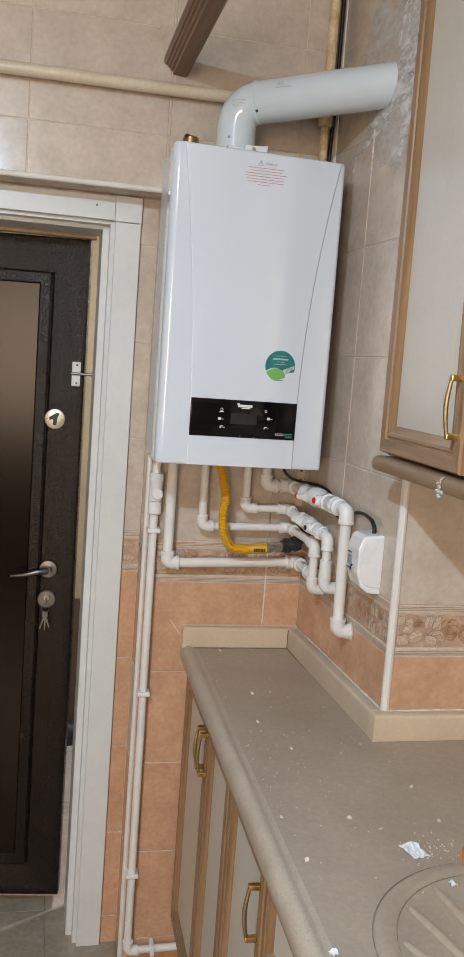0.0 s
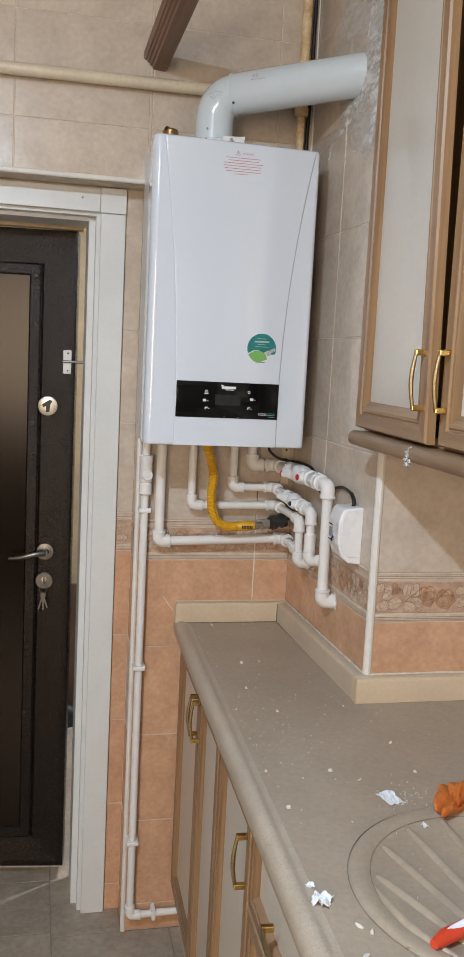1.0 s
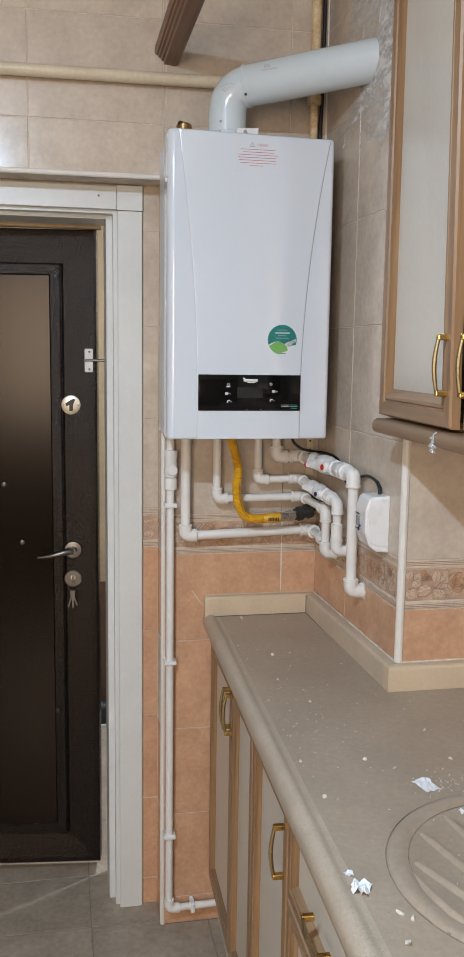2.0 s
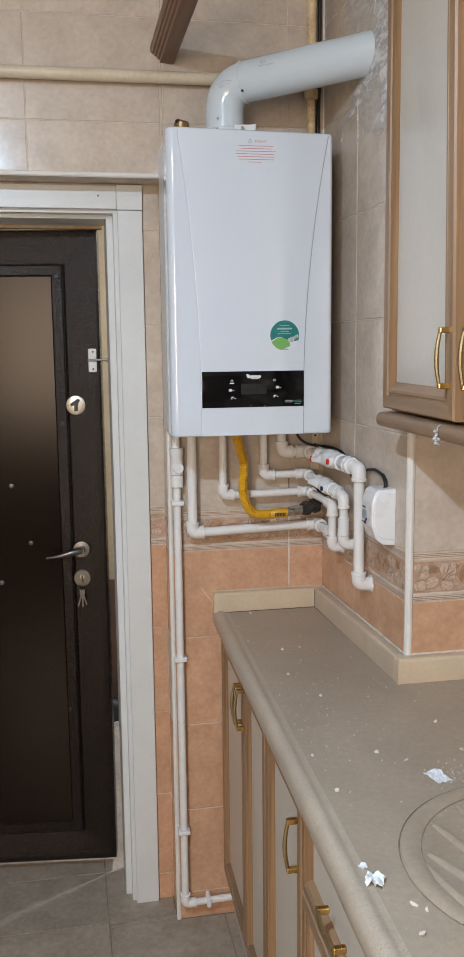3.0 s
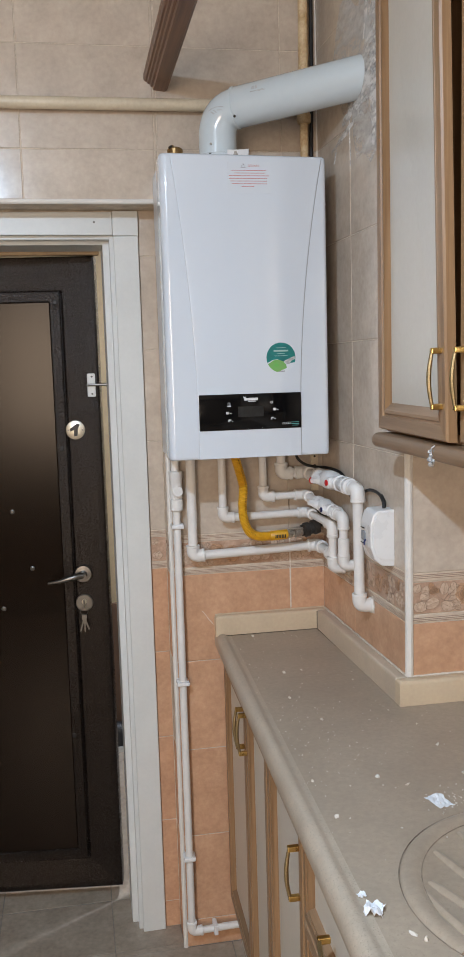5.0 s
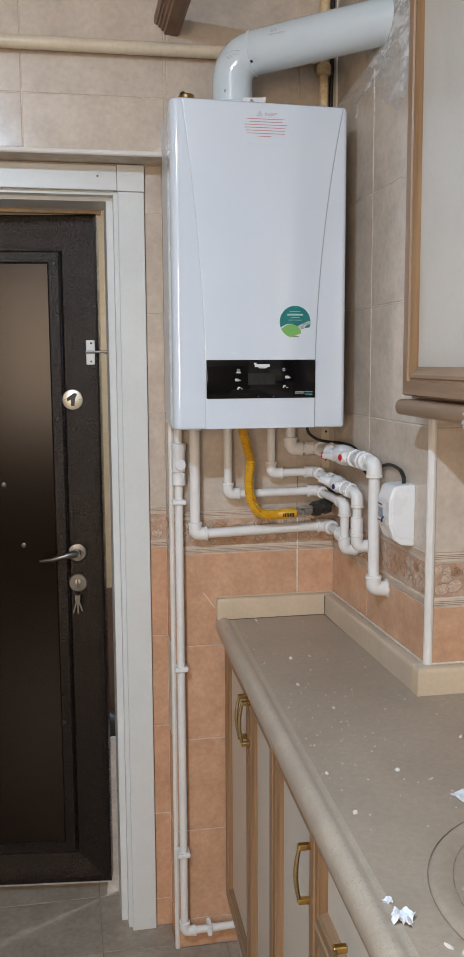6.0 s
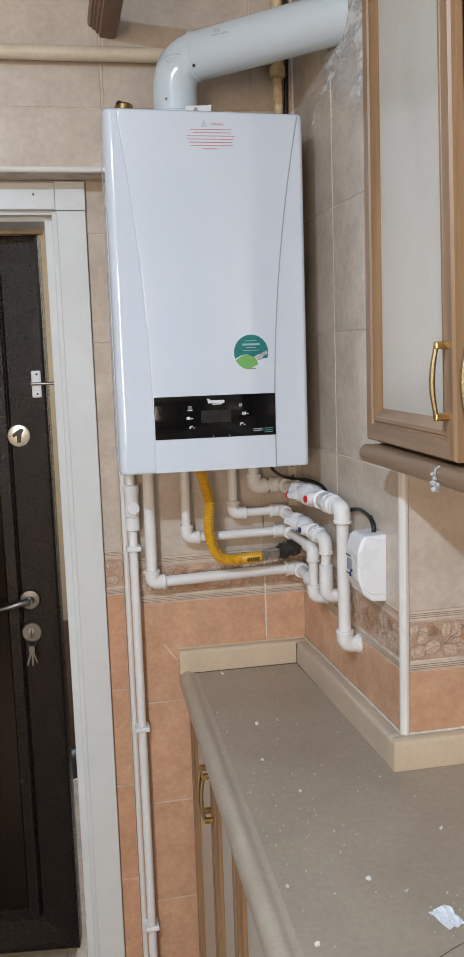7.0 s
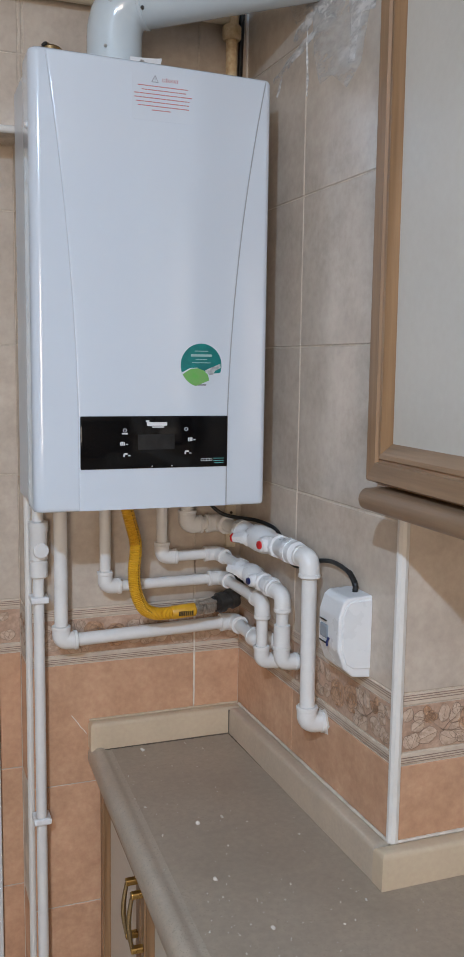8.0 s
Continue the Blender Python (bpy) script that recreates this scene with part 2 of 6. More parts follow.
SEAM_PALE = material("pale_grey_seam", (0.52, 0.54, 0.57), 0.4, vary=0.05)
MARK_INK = material("faint_grey_print", (0.50, 0.52, 0.53), 0.35, vary=0.2, scale=200, bump=0.0)
DUST = material("pale_plaster_dust", (0.66, 0.61, 0.54), 0.95, vary=0.1, scale=60, fine=300, bump=0.3)
CAULK = material("white_caulk", (0.73, 0.665, 0.57), 0.6, vary=0.15, scale=60, bump=0.1)
GRIME_SOFT = material("brown_dirt_line", (0.27, 0.21, 0.155), 0.7, vary=0.3, scale=60)
HALL_WALL = material("tan_hall_paint", (0.42, 0.33, 0.20), 0.6, vary=0.1, scale=6)
HALL_DADO = material("brown_hall_dado", (0.11, 0.065, 0.04), 0.5, vary=0.12, scale=8)


# ---- mesh tools ----
def bm_new():
    return bmesh.new()


def mesh_of(name, bm, mat, smooth=False):
    me = bpy.data.meshes.new(name)
    bmesh.ops.recalc_face_normals(bm, faces=bm.faces[:])
    if smooth:
        for f in bm.faces:
            f.smooth = True
    bm.to_mesh(me)
    bm.free()
    for m in (mat if isinstance(mat, (list, tuple)) else [mat]):
        me.materials.append(m)
    if smooth:
        me.set_sharp_from_angle(angle=radians(38))
    return me


def part(name, bm, mat, parent=None, label="", m=None, smooth=False):
    ob = new(name, mesh_of(name, bm, mat, smooth))
    if parent is not None:
        ob.parent = parent
    if m is not None:
        ob.matrix_basis = m
    return tagged(ob, label)


def thing(name, label, category, m=None, group="", kind=""):
    ob = new(name)
    ob.empty_display_size = 0.05
    if m is not None:
        ob.matrix_basis = m
    return tagged(ob, label, category, group, kind)


def box(bm, a, b, bevel=0.0, seg=2, mi=0):
    """A box between two corners, its edges rounded."""
    c = [(a[k] + b[k]) / 2 for k in range(3)]
    s = [abs(b[k] - a[k]) for k in range(3)]
    r = bmesh.ops.create_cube(bm, size=1.0, matrix=Matrix.LocRotScale(c, None, s))
    vs = r["verts"]
    fs = list({f for v in vs for f in v.link_faces})
    for f in fs:
        f.material_index = mi
    if bevel:
        es = list({e for v in vs for e in v.link_edges})
        out = bmesh.ops.bevel(bm, geom=es, offset=bevel, segments=seg, profile=0.5, affect="EDGES")
        for f in out["faces"]:
            f.material_index = mi
    return bm


def prism(bm, poly, axis, a, b, mi=0):
    """A polygon (pairs) drawn out along one axis from a to b; pairs are the other two axes in order."""
    def p3(u, v, w):
        q = [u, v]
        q.insert(axis, w)
        return q
    lo = [bm.verts.new(p3(u, v, a)) for u, v in poly]
    hi = [bm.verts.new(p3(u, v, b)) for u, v in poly]
    k = len(poly)
    fs = [bm.faces.new(lo), bm.faces.new(hi[::-1])]
    for i in range(k):
        fs.append(bm.faces.new((lo[i], hi[i], hi[(i + 1) % k], lo[(i + 1) % k])))
    for f in fs:
        f.material_index = mi
    return bm


def rounded(pts, radius, n=6):
    """The way along pts with its corners rounded."""
    pts = [Vector(p) for p in pts]
    out = [pts[0]]
    for a, b, c in zip(pts, pts[1:], pts[2:]):
        u, v = (a - b), (c - b)
        ang = u.angle(v, math.pi)
        if ang > 3.05:
            out.append(b)
            continue
        d = min(radius / math.tan(ang / 2), u.length * 0.49, v.length * 0.49)
        u.normalize(), v.normalize()
        p, q = b + u * d, b + v * d
        for i in range(n + 1):
            t = i / n
            out.append((1 - t) ** 2 * p + 2 * t * (1 - t) * b + t * t * q)
    out.append(pts[-1])
    return out


def tube(bm, pts, r, seg=12, mi=0, cap=True, radii=None):
    """A round tube along pts."""
    pts = [Vector(p) for p in pts]
    n = len(pts)
    tang = []
    for i in range(n):
        a = pts[max(0, i - 1)]
        b = pts[min(n - 1, i + 1)]
        tang.append((b - a).normalized())
    up = Vector((0, 0, 1)) if abs(tang[0].z) < 0.9 else Vector((1, 0, 0))
    side = tang[0].cross(up).normalized()
    rings = []
    for i in range(n):
        side = (side - tang[i] * side.dot(tang[i])).normalized()
        oth = tang[i].cross(side)
        rr = radii[i] if radii else r
        rings.append([bm.verts.new(pts[i] + (side * math.cos(2 * math.pi * k / seg) + oth * math.sin(2 * math.pi * k / seg)) * rr) for k in range(seg)])
    for a, b in zip(rings, rings[1:]):
        for k in range(seg):
            f = bm.faces.new((a[k], a[(k + 1) % seg], b[(k + 1) % seg], b[k]))
            f.material_index = mi
    if cap:
        bm.faces.new(rings[0][::-1]).material_index = mi
        bm.faces.new(rings[-1]).material_index = mi
    return bm


def lathe(bm, profile, base, axis, seg=24, mi=0):
    """A turned shape: profile of (along, radius) from base in the direction axis."""
    base, axis = Vector(base), Vector(axis).normalized()
    pts = [base + axis * a for a, _ in profile]
    side = axis.orthogonal().normalized()
    oth = axis.cross(side)
    rings = []
    for p, (_, r) in zip(pts, profile):
        rings.append([bm.verts.new(p + (side * math.cos(2 * math.pi * k / seg) + oth * math.sin(2 * math.pi * k / seg)) * max(r, 1e-5)) for k in range(seg)])
    for a, b in zip(rings, rings[1:]):
        for k in range(seg):
            bm.faces.new((a[k], a[(k + 1) % seg], b[(k + 1) % seg], b[k])).material_index = mi
    bm.faces.new(rings[0][::-1]).material_index = mi
    bm.faces.new(rings[-1]).material_index = mi
    return bm


# ---- the room ----
YB, XS, YP, ZC = 2.372, 0.874, 1.784, 0.908      # boiler wall, flue wall, pier front, worktop
XC, YD, ZB = 0.432, 2.479, 2.050                 # outer corner by the door, door wall, underside of the lintel
XR, ZTOP = 1.135, 2.74
G = 0.0014                                       # the grout lies this deep


SKEW = 1.7                                       # the flue wall runs this many degrees out of square


def wx(y):
    """The x of the flue wall's face."""
    return XS - math.tan(radians(SKEW)) * (y - YP)


FLUE_WALL = pose(XS, YP, 0, 0, 0, SKEW) @ pose(-XS, -YP, 0)


def structure(name, bm, mat, label, category):
    return tagged(part(name, bm, mat), label, category, kind="structure")


bm = bm_new()
box(bm, (-1.95, -2.60, -0.12), (XR + 0.15, 4.0, -G))
floor = structure("floor", bm, FLOOR_GROUT, "grey stone-look ceramic floor tiles with dark joints", "floor")

bm = bm_new()
box(bm, (-1.95, -2.60, ZTOP), (XR + 0.15, 2.74, ZTOP + 0.1))
ceiling = structure("ceiling", bm, CEILING_PAINT, "plain pale painted plaster ceiling", "ceiling")

bm = bm_new()
prism(bm, [(XC, 0), (XS + 0.01, 0), (XS + 0.01, ZTOP), (-1.8, ZTOP), (-1.8, ZB), (XC, ZB)], 1, YB + G, YD + G + 0.002)
wall_back = structure("wall_back", bm, GROUT, "tiled wall with beige tiles above a flower border and terracotta tiles", "wall")

bm = bm_new()
for a, b in [((-1.8, YD + G, 0), (-0.70, 2.67, ZTOP)), ((0.3245, YD + G, 0), (XR + 0.15, 2.67, ZTOP)), ((-0.70, YD + G, 1.993), (0.3245, 2.67, ZTOP))]:
    box(bm, a, b)
wall_door = structure("wall_door", bm, GROUT, "recessed tiled wall round the entrance door", "wall")

bm = bm_new()
prism(bm, [(XS + G, YP + G), (XR + 0.15, YP + G), (XR + 0.15, YD), (wx(YD) + G, YD)], 2, 0, ZTOP)
wall_pier = structure("wall_pier", bm, GROUT, "projecting tiled pier behind the flue, with a flower border", "wall")

bm = bm_new()
box(bm, (XR, -2.5, 0), (XR + 0.15, YP + G, ZTOP))
wall_right = structure("wall_right", bm, PLASTER, "plain pale plaster wall behind the cabinets", "wall")
bm = bm_new()
box(bm, (-1.95, -2.5, 0), (-1.8, 2.61, ZTOP))
wall_left = structure("wall_left", bm, TAN_PAINT, "plain tan painted side wall", "wall")
bm = bm_new()
WX0, WX1, WZ0, WZ1 = -1.73, -0.69, 1.02, 2.38
for a, b in [((-1.95, -2.60, 0), (WX0, -2.5, ZTOP)), ((WX1, -2.60, 0), (XR + 0.15, -2.5, ZTOP)), ((WX0, -2.60, 0), (WX1, -2.5, WZ0)), ((WX0, -2.60, WZ1), (WX1, -2.5, ZTOP))]:
    box(bm, a, b)
wall_rear = structure("wall_rear", bm, TAN_PAINT, "plain tan painted wall with a window", "wall")

window = tagged(new("window_1"), "white framed window that lets daylight in behind the walk", "window", kind="structure")
for a, b in [((WX0, -2.56, WZ0), (WX0 + 0.05, -2.51, WZ1)), ((WX1 - 0.05, -2.56, WZ0), (WX1, -2.51, WZ1)), ((WX0 + 0.05, -2.56, WZ0), (WX1 - 0.05, -2.51, WZ0 + 0.05)), ((WX0 + 0.05, -2.56, WZ1 - 0.05), (WX1 - 0.05, -2.51, WZ1))]:
    bm = bm_new()
    box(bm, a, b, 0.004)
    part("window_frame", bm, CASING, window)

# hall beyond the entrance door
bm = bm_new()
box(bm, (-1.95, 3.88, 0), (1.75, 4.0, 2.5))
hall_wall = structure("wall_hall_far", bm, HALL_WALL, "tan painted stairwell wall with brown dado", "wall")
bm = bm_new()
box(bm, (-1.6, 3.865, 0.0), (1.6, 3.88, 0.62), 0.003)
part("dado", bm, HALL_DADO, hall_wall, "brown painted dado panel")
for nm, a, b in [("wall_hall_left", (-1.95, 2.61, 0), (-1.8, 3.88, 2.5)), ("wall_hall_right", (1.6, 2.61, 0), (1.75, 3.88, 2.5))]:
    bm = bm_new()
    box(bm, a, b)
    structure(nm, bm, HALL_WALL, "tan painted stairwell side wall", "wall")
bm = bm_new()
box(bm, (-1.95, 2.74, 2.5), (1.75, 4.0, 2.6))
box(bm, (-1.95, 2.61, 2.5), (1.75, 2.74, 2.6))
structure("ceiling_hall", bm, PLASTER, "plain pale stairwell ceiling", "ceiling")
bm = bm_new()
box(bm, (XR + 0.15, 2.61, -0.12), (1.75, 4.0, -G))
structure("floor_hall", bm, FLOOR_GROUT, "grey tiled stairwell landing", "floor")

# white plastic trims on the outer corners
def trim(name, p, q, wide=0.009):
    bm = bm_new()
    tube(bm, [p, q], wide * 0.75, 10)
    return structure(name, bm, WHITE_TRIM, "narrow white plastic tile corner trim", "trim")


trim("trim", (XC + 0.003, YB + 0.003, 0.0), (XC + 0.003, YB + 0.003, ZB + 0.004))
trim("trim", (-1.8, YB + 0.003, ZB + 0.004), (XC + 0.003, YB + 0.003, ZB + 0.004))
trim("trim", (XS + 0.003, YP + 0.003, ZC + 0.055), (XS + 0.003, YP + 0.003, ZTOP), 0.012)
bm = bm_new()
box(bm, (wx(YB) - 0.004, YB - 0.004, 2.10), (wx(YB) - 0.0005, YB - 0.0005, ZTOP - 0.002))
structure("trim", bm, WHITE_TRIM, "pale filled joint in the wall corner", "trim")

# door casing: flat architrave, corner block and stepped lining
casing = tagged(new("door_1"), "off-white painted door casing with stepped lining and corner blocks", "door casing", kind="structure")
CF = 2.467
bm = bm_new()
box(bm, (0.322, CF, 0), (0.387, YD - 0.0005, 1.982), 0.002)
part("architrave", bm, CASING, casing)
bm = bm_new()
box(bm, (-0.80, CF, 1.985), (0.320, YD - 0.0005, 2.044), 0.002)
part("head_architrave", bm, CASING, casing)
bm = bm_new()
box(bm, (0.3205, CF - 0.002, 1.983), (0.388, YD - 0.0005, 2.0465), 0.002)
part("corner_block", bm, CASING, casing)
for x0, y0, y1 in [(0.311, 2.484, 2.66), (0.294, 2.520, 2.66)]:
    bm = bm_new()
    top = 1.982 - (0.3215 - x0) * 0.55
    box(bm, (x0, y0, 0), (x0 + (0.0135 if y0 < 2.5 else 0.0185), y1, top + 0.009), 0.0015)
    part("lining_step", bm, CASING, casing)
    bm = bm_new()
    box(bm, (-0.70, y0 + 0.002, top), (x0 + 0.012, y1 - 0.002, top + 0.0125), 0.0012)
    part("head_lining_step", bm, CASING, casing)
bm = bm_new()
lathe(bm, [(0, 0.0028), (0.001, 0.0028), (0.0015, 0.001)], (0.273, CF, 2.018), (0, -1, 0), 10)
part("screw", bm, NICKEL, casing, "small countersunk screw head")
bm = bm_new()
box(bm, (0.2985, 2.6615, 0), (0.34, 2.6685, 1.99), 0.001)
box(bm, (-0.75, 2.662, 1.958), (0.2895, 2.690, 1.99), 0.003)
part("steel_frame", bm, STEEL_FRAME, casing, "tan painted steel door frame")

# ---- entrance door leaf, standing ajar ----
leaf = thing("entrance_door", "dark brown steel entrance door standing ajar with wood-look panel", "door", pose(0.2754, 2.669, 0.0365, 0, 0, -6.5) @ Matrix.Scale(1.0256, 4))
LW, LH = 0.90, 1.872
bm = bm_new()
box(bm, (-LW, 0.003, 0), (0, 0.055, LH), 0.004)
part("body", bm, HAMMER, leaf, "hammered dark brown metal door skin")
# raised hammered border and sunk panel frame
def rect_frame(bm, x0, x1, z0, z1, prof, mi=0):
    """A mitred frame: prof is a list of (inset, y)."""
    loops = []
    for d, y in prof:
        loops.append([bm.verts.new(p) for p in ((x0 + d, y, z0 + d), (x1 - d, y, z0 + d), (x1 - d, y, z1 - d), (x0 + d, y, z1 - d))])
    for a, b in zip(loops, loops[1:]):
        for k in range(4):
            bm.faces.new((a[k], a[(k + 1) % 4], b[(k + 1) % 4], b[k])).material_index = mi
    return bm


bm = bm_new()
rect_frame(bm, -LW, -0.0005, 0.0005, LH - 0.0005, [(0.0, 0.004), (0.001, -0.008), (0.006, -0.013), (0.020, -0.014), (0.092, -0.004), (0.0955, 0.0005), (0.0985, 0.0035)])
part("border", bm, HAMMER, leaf, "mitred hammered metal border")
bm = bm_new()
rect_frame(bm, -LW + 0.101, -0.101, 0.095, LH - 0.095, [(0.0, 0.001), (0.0, -0.006), (0.002, -0.008), (0.027, -0.008), (0.030, -0.004), (0.030, 0.001)])
part("panel_frame", bm, HAMMER, leaf, "narrow hammered bead")
bm = bm_new()
box(bm, (-LW + 0.131, -0.003, 0.125), (-0.131, 0.004, LH - 0.125), 0.001)
part("panel", bm, WENGE, leaf, "dark wood-look laminate panel")
def leaf_at(x, z):
    """From the room's x and height to the leaf's own plane."""
    return (x - 0.273) / math.cos(radians(6.5)), z - 0.076


for x, z in [(0.160, 1.822), (0.1575, 1.412), (0.150, 0.56)]:
    u, w = leaf_at(x, z)
    bm = bm_new()
    lathe(bm, [(0, 0.0072), (0.003, 0.0066), (0.004, 0.004)], (u, -0.0078, w), (0, -1, 0), 12)
    part("cover_cap", bm, BLACK, leaf, "black screw cover cap")
for x, z in [(0.008, 1.236), (0.056, 1.068), (-0.032, 0.952)]:
    u, w = leaf_at(x, z)
    bm = bm_new()
    lathe(bm, [(0, 0.0068), (0.002, 0.0068), (0.0035, 0.003), (0.006, 0.0025)], (u, -0.003, w), (0, -1, 0), 12)
    part("bolt_head", bm, NICKEL, leaf, "bare metal bolt end")
# upper lock rosette with thumb turn
u, w = leaf_at(0.199, 1.465)
bm = bm_new()
lathe(bm, [(0, 0.0272), (0.003, 0.0272), (0.0045, 0.025)], (u, -0.0085, w), (0, -1, 0), 28)
rosette = part("lock_rosette", bm, BRASS_PALE, leaf, "round pale brass lock rosette", smooth=True)
bm = bm_new()
prism(bm, [(u - 0.004, w - 0.017), (u + 0.005, w - 0.017), (u + 0.007, w + 0.003), (u + 0.013, w + 0.015), (u + 0.005, w + 0.018), (u - 0.015, w + 0.004), (u - 0.013, w - 0.004), (u - 0.004, w + 0.000)], 1, -0.017, -0.009)
part("thumb_turn", bm, BLACK, rosette, "dark thumb turn")
for s in (-1, 1):
    bm = bm_new()
    lathe(bm, [(0, 0.0022), (0.0015, 0.002)], (u + s * 0.020, -0.0127, w), (0, -1, 0), 8)
    part("rosette_screw", bm, NICKEL, rosette)
# slide latch
u, w = leaf_at(0.250, 1.590)
bm = bm_new()
box(bm, (u - 0.0115, -0.0195, w - 0.033), (u + 0.0115, -0.0130, w + 0.033), 0.003)
latch = part("slide_latch", bm, CASING, leaf, "off-white slide latch plate")
bm = bm_new()
tube(bm, [(u - 0.012, -0.0235, w + 0.001), (u + 0.042, -0.0235, w + 0.001)], 0.0038, 10)
lathe(bm, [(0, 0.003), (0.001, 0.0055), (0.005, 0.0055), (0.006, 0.002)], (u + 0.040, -0.0235, w + 0.001), (1, 0, 0), 10)
part("bolt", bm, NICKEL, latch, "steel latch bolt", smooth=True)
for s in (-1, 1):
    bm = bm_new()
    lathe(bm, [(0, 0.003), (0.0015, 0.002)], (u + 0.002, -0.0193, w + s * 0.024), (0, -1, 0), 8)
    part("latch_screw", bm, IRON, latch)
# lever handle
u, w = leaf_at(0.201, 1.048)
bm = bm_new()
lathe(bm, [(0, 0.0262), (0.004, 0.0262), (0.008, 0.0235), (0.009, 0.011), (0.030, 0.0095)], (u, -0.0085, w), (0, -1, 0), 28)
lever = part("lever_handle", bm, NICKEL, leaf, "satin nickel lever handle on a round rose", smooth=True)
bm = bm_new()
tube(bm, [(u, -0.036, w), (u - 0.012, -0.044, w), (u - 0.035, -0.048, w - 0.004), (u - 0.065, -0.048, w - 0.012), (u - 0.098, -0.044, w - 0.017)], 0.008, 12,
     radii=[0.0095, 0.0095, 0.008, 0.006, 0.0035])
part("lever", bm, NICKEL, lever, smooth=True)
# lower cylinder rosette with keys
u, w = leaf_at(0.200, 0.962)
bm = bm_new()
lathe(bm, [(0, 0.0255), (0.004, 0.0255), (0.006, 0.023)], (u, -0.0085, w), (0, -1, 0), 28)
cyl = part("cylinder_rosette", bm, NICKEL, leaf, "satin nickel cylinder rosette with hanging keys", smooth=True)
bm = bm_new()
lathe(bm, [(0, 0.0075), (0.006, 0.0075), (0.007, 0.006)], (u, -0.011, w + 0.004), (0, -1, 0), 16)
box(bm, (u - 0.003, -0.018, w - 0.014), (u + 0.003, -0.011, w + 0.002), 0.001)
part("lock_cylinder", bm, BRASS_PALE, cyl)
bm = bm_new()
box(bm, (u - 0.0012, -0.034, w - 0.010), (u + 0.0012, -0.017, w + 0.012), 0.0006)
part("key", bm, NICKEL, cyl)
bm = bm_new()
ring = [(u + 0.011 * math.cos(a), -0.030 + 0.003 * math.sin(a), w - 0.020 + 0.011 * math.sin(a)) for a in [k * math.pi / 10 for k in range(21)]]
tube(bm, ring, 0.0009, 6, cap=False)
part("key_ring", bm, NICKEL, cyl)
for dx, ln, tip in [(-0.010, 0.048, -0.006), (0.008, 0.044, 0.008), (0.000, 0.050, 0.001)]:
    bm = bm_new()
    a, b = (u + dx * 0.3, w - 0.030), (u + dx + tip * 0.4, w - 0.030 - ln)
    prism(bm, [(a[0] - 0.004, a[1]), (a[0] + 0.004, a[1]), (a[0] + 0.0045, a[1] - 0.014), (a[0] + 0.0022, a[1] - 0.017), (b[0] + 0.0022, b[1]), (b[0], b[1] - 0.003), (b[0] - 0.002, b[1]), (a[0] - 0.0022, a[1] - 0.017), (a[0] - 0.0045, a[1] - 0.014)], 1, -0.031 + dx * 0.1, -0.029 + dx * 0.1)
    part("key", bm, NICKEL, cyl)

# dark shoe left on the landing
shoe = thing("shoe", "black shoe standing on the landing by the wall", "shoe", pose(0.335, 3.785, 0, 0, 0, 20) @ Matrix.Scale(1.22, 4))
bm = bm_new()
secs = [(-0.13, 0.030, 0.055), (-0.10, 0.036, 0.085), (-0.05, 0.036, 0.095), (0.0, 0.040, 0.075), (0.06, 0.046, 0.055), (0.11, 0.042, 0.048), (0.14, 0.026, 0.036)]
rings = []
for x, hw, h in secs:
    rings.append([bm.verts.new((x, hw * math.cos(a), 0.016 + h * max(0.0, math.sin(a)) ** 0.7)) for a in [k * math.pi / 8 for k in range(9)]])
for a, b in zip(rings, rings[1:]):
    for k in range(8):
        bm.faces.new((a[k], a[k + 1], b[k + 1], b[k]))
    bm.faces.new((a[8], a[0], b[0], b[8]))
bm.faces.new(rings[0]), bm.faces.new(rings[-1][::-1])
part("upper", bm, BLACK, shoe, smooth=True)
bm = bm_new()
prism(bm, [(-0.135, -0.03), (-0.10, -0.038), (0.06, -0.047), (0.12, -0.04), (0.146, 0), (0.12, 0.04), (0.06, 0.047), (-0.10, 0.038), (-0.135, 0.03)], 2, -0.0005, 0.018)
part("sole", bm, PLINTH, shoe, "pale grey rubber sole")


# ---- worktop, upstands, drainer ----
def edge_x(y):
    return 0.549 - 0.026 * (2.335 - y)


YE = -0.30                                        # the near end of the worktop
bm = bm_new()
prism(bm, [(edge_x(YB), YB - 0.001), (wx(YB) - 0.001, YB - 0.001), (XS - 0.001, YP - 0.001), (XR - 0.001, YP - 0.001), (XR - 0.001, YE), (edge_x(YE), YE)], 2, 0.868, ZC)
worktop = tagged(part("worktop", bm, COUNTER), "grey-beige speckled laminate worktop with rounded front edge and dust", "worktop")
bm = bm_new()
# rounded front nosing with a slight raised lip
prof = [(0.036, 0.0003), (0.028, 0.0006), (0.0235, 0.0016), (0.0185, 0.0054), (0.013, 0.0064), (0.007, 0.0056), (0.001, 0.0018), (-0.004, -0.005), (-0.006, -0.014), (-0.006, -0.024), (-0.004, -0.033), (0.001, -0.039), (0.012, -0.042), (0.036, -0.0405)]
rows = []
for i in range(2):
    y = (YB - 0.001, YE)[i]
    rows.append([bm.verts.new((edge_x(y) + dx, y, ZC + dz)) for dx, dz in prof])
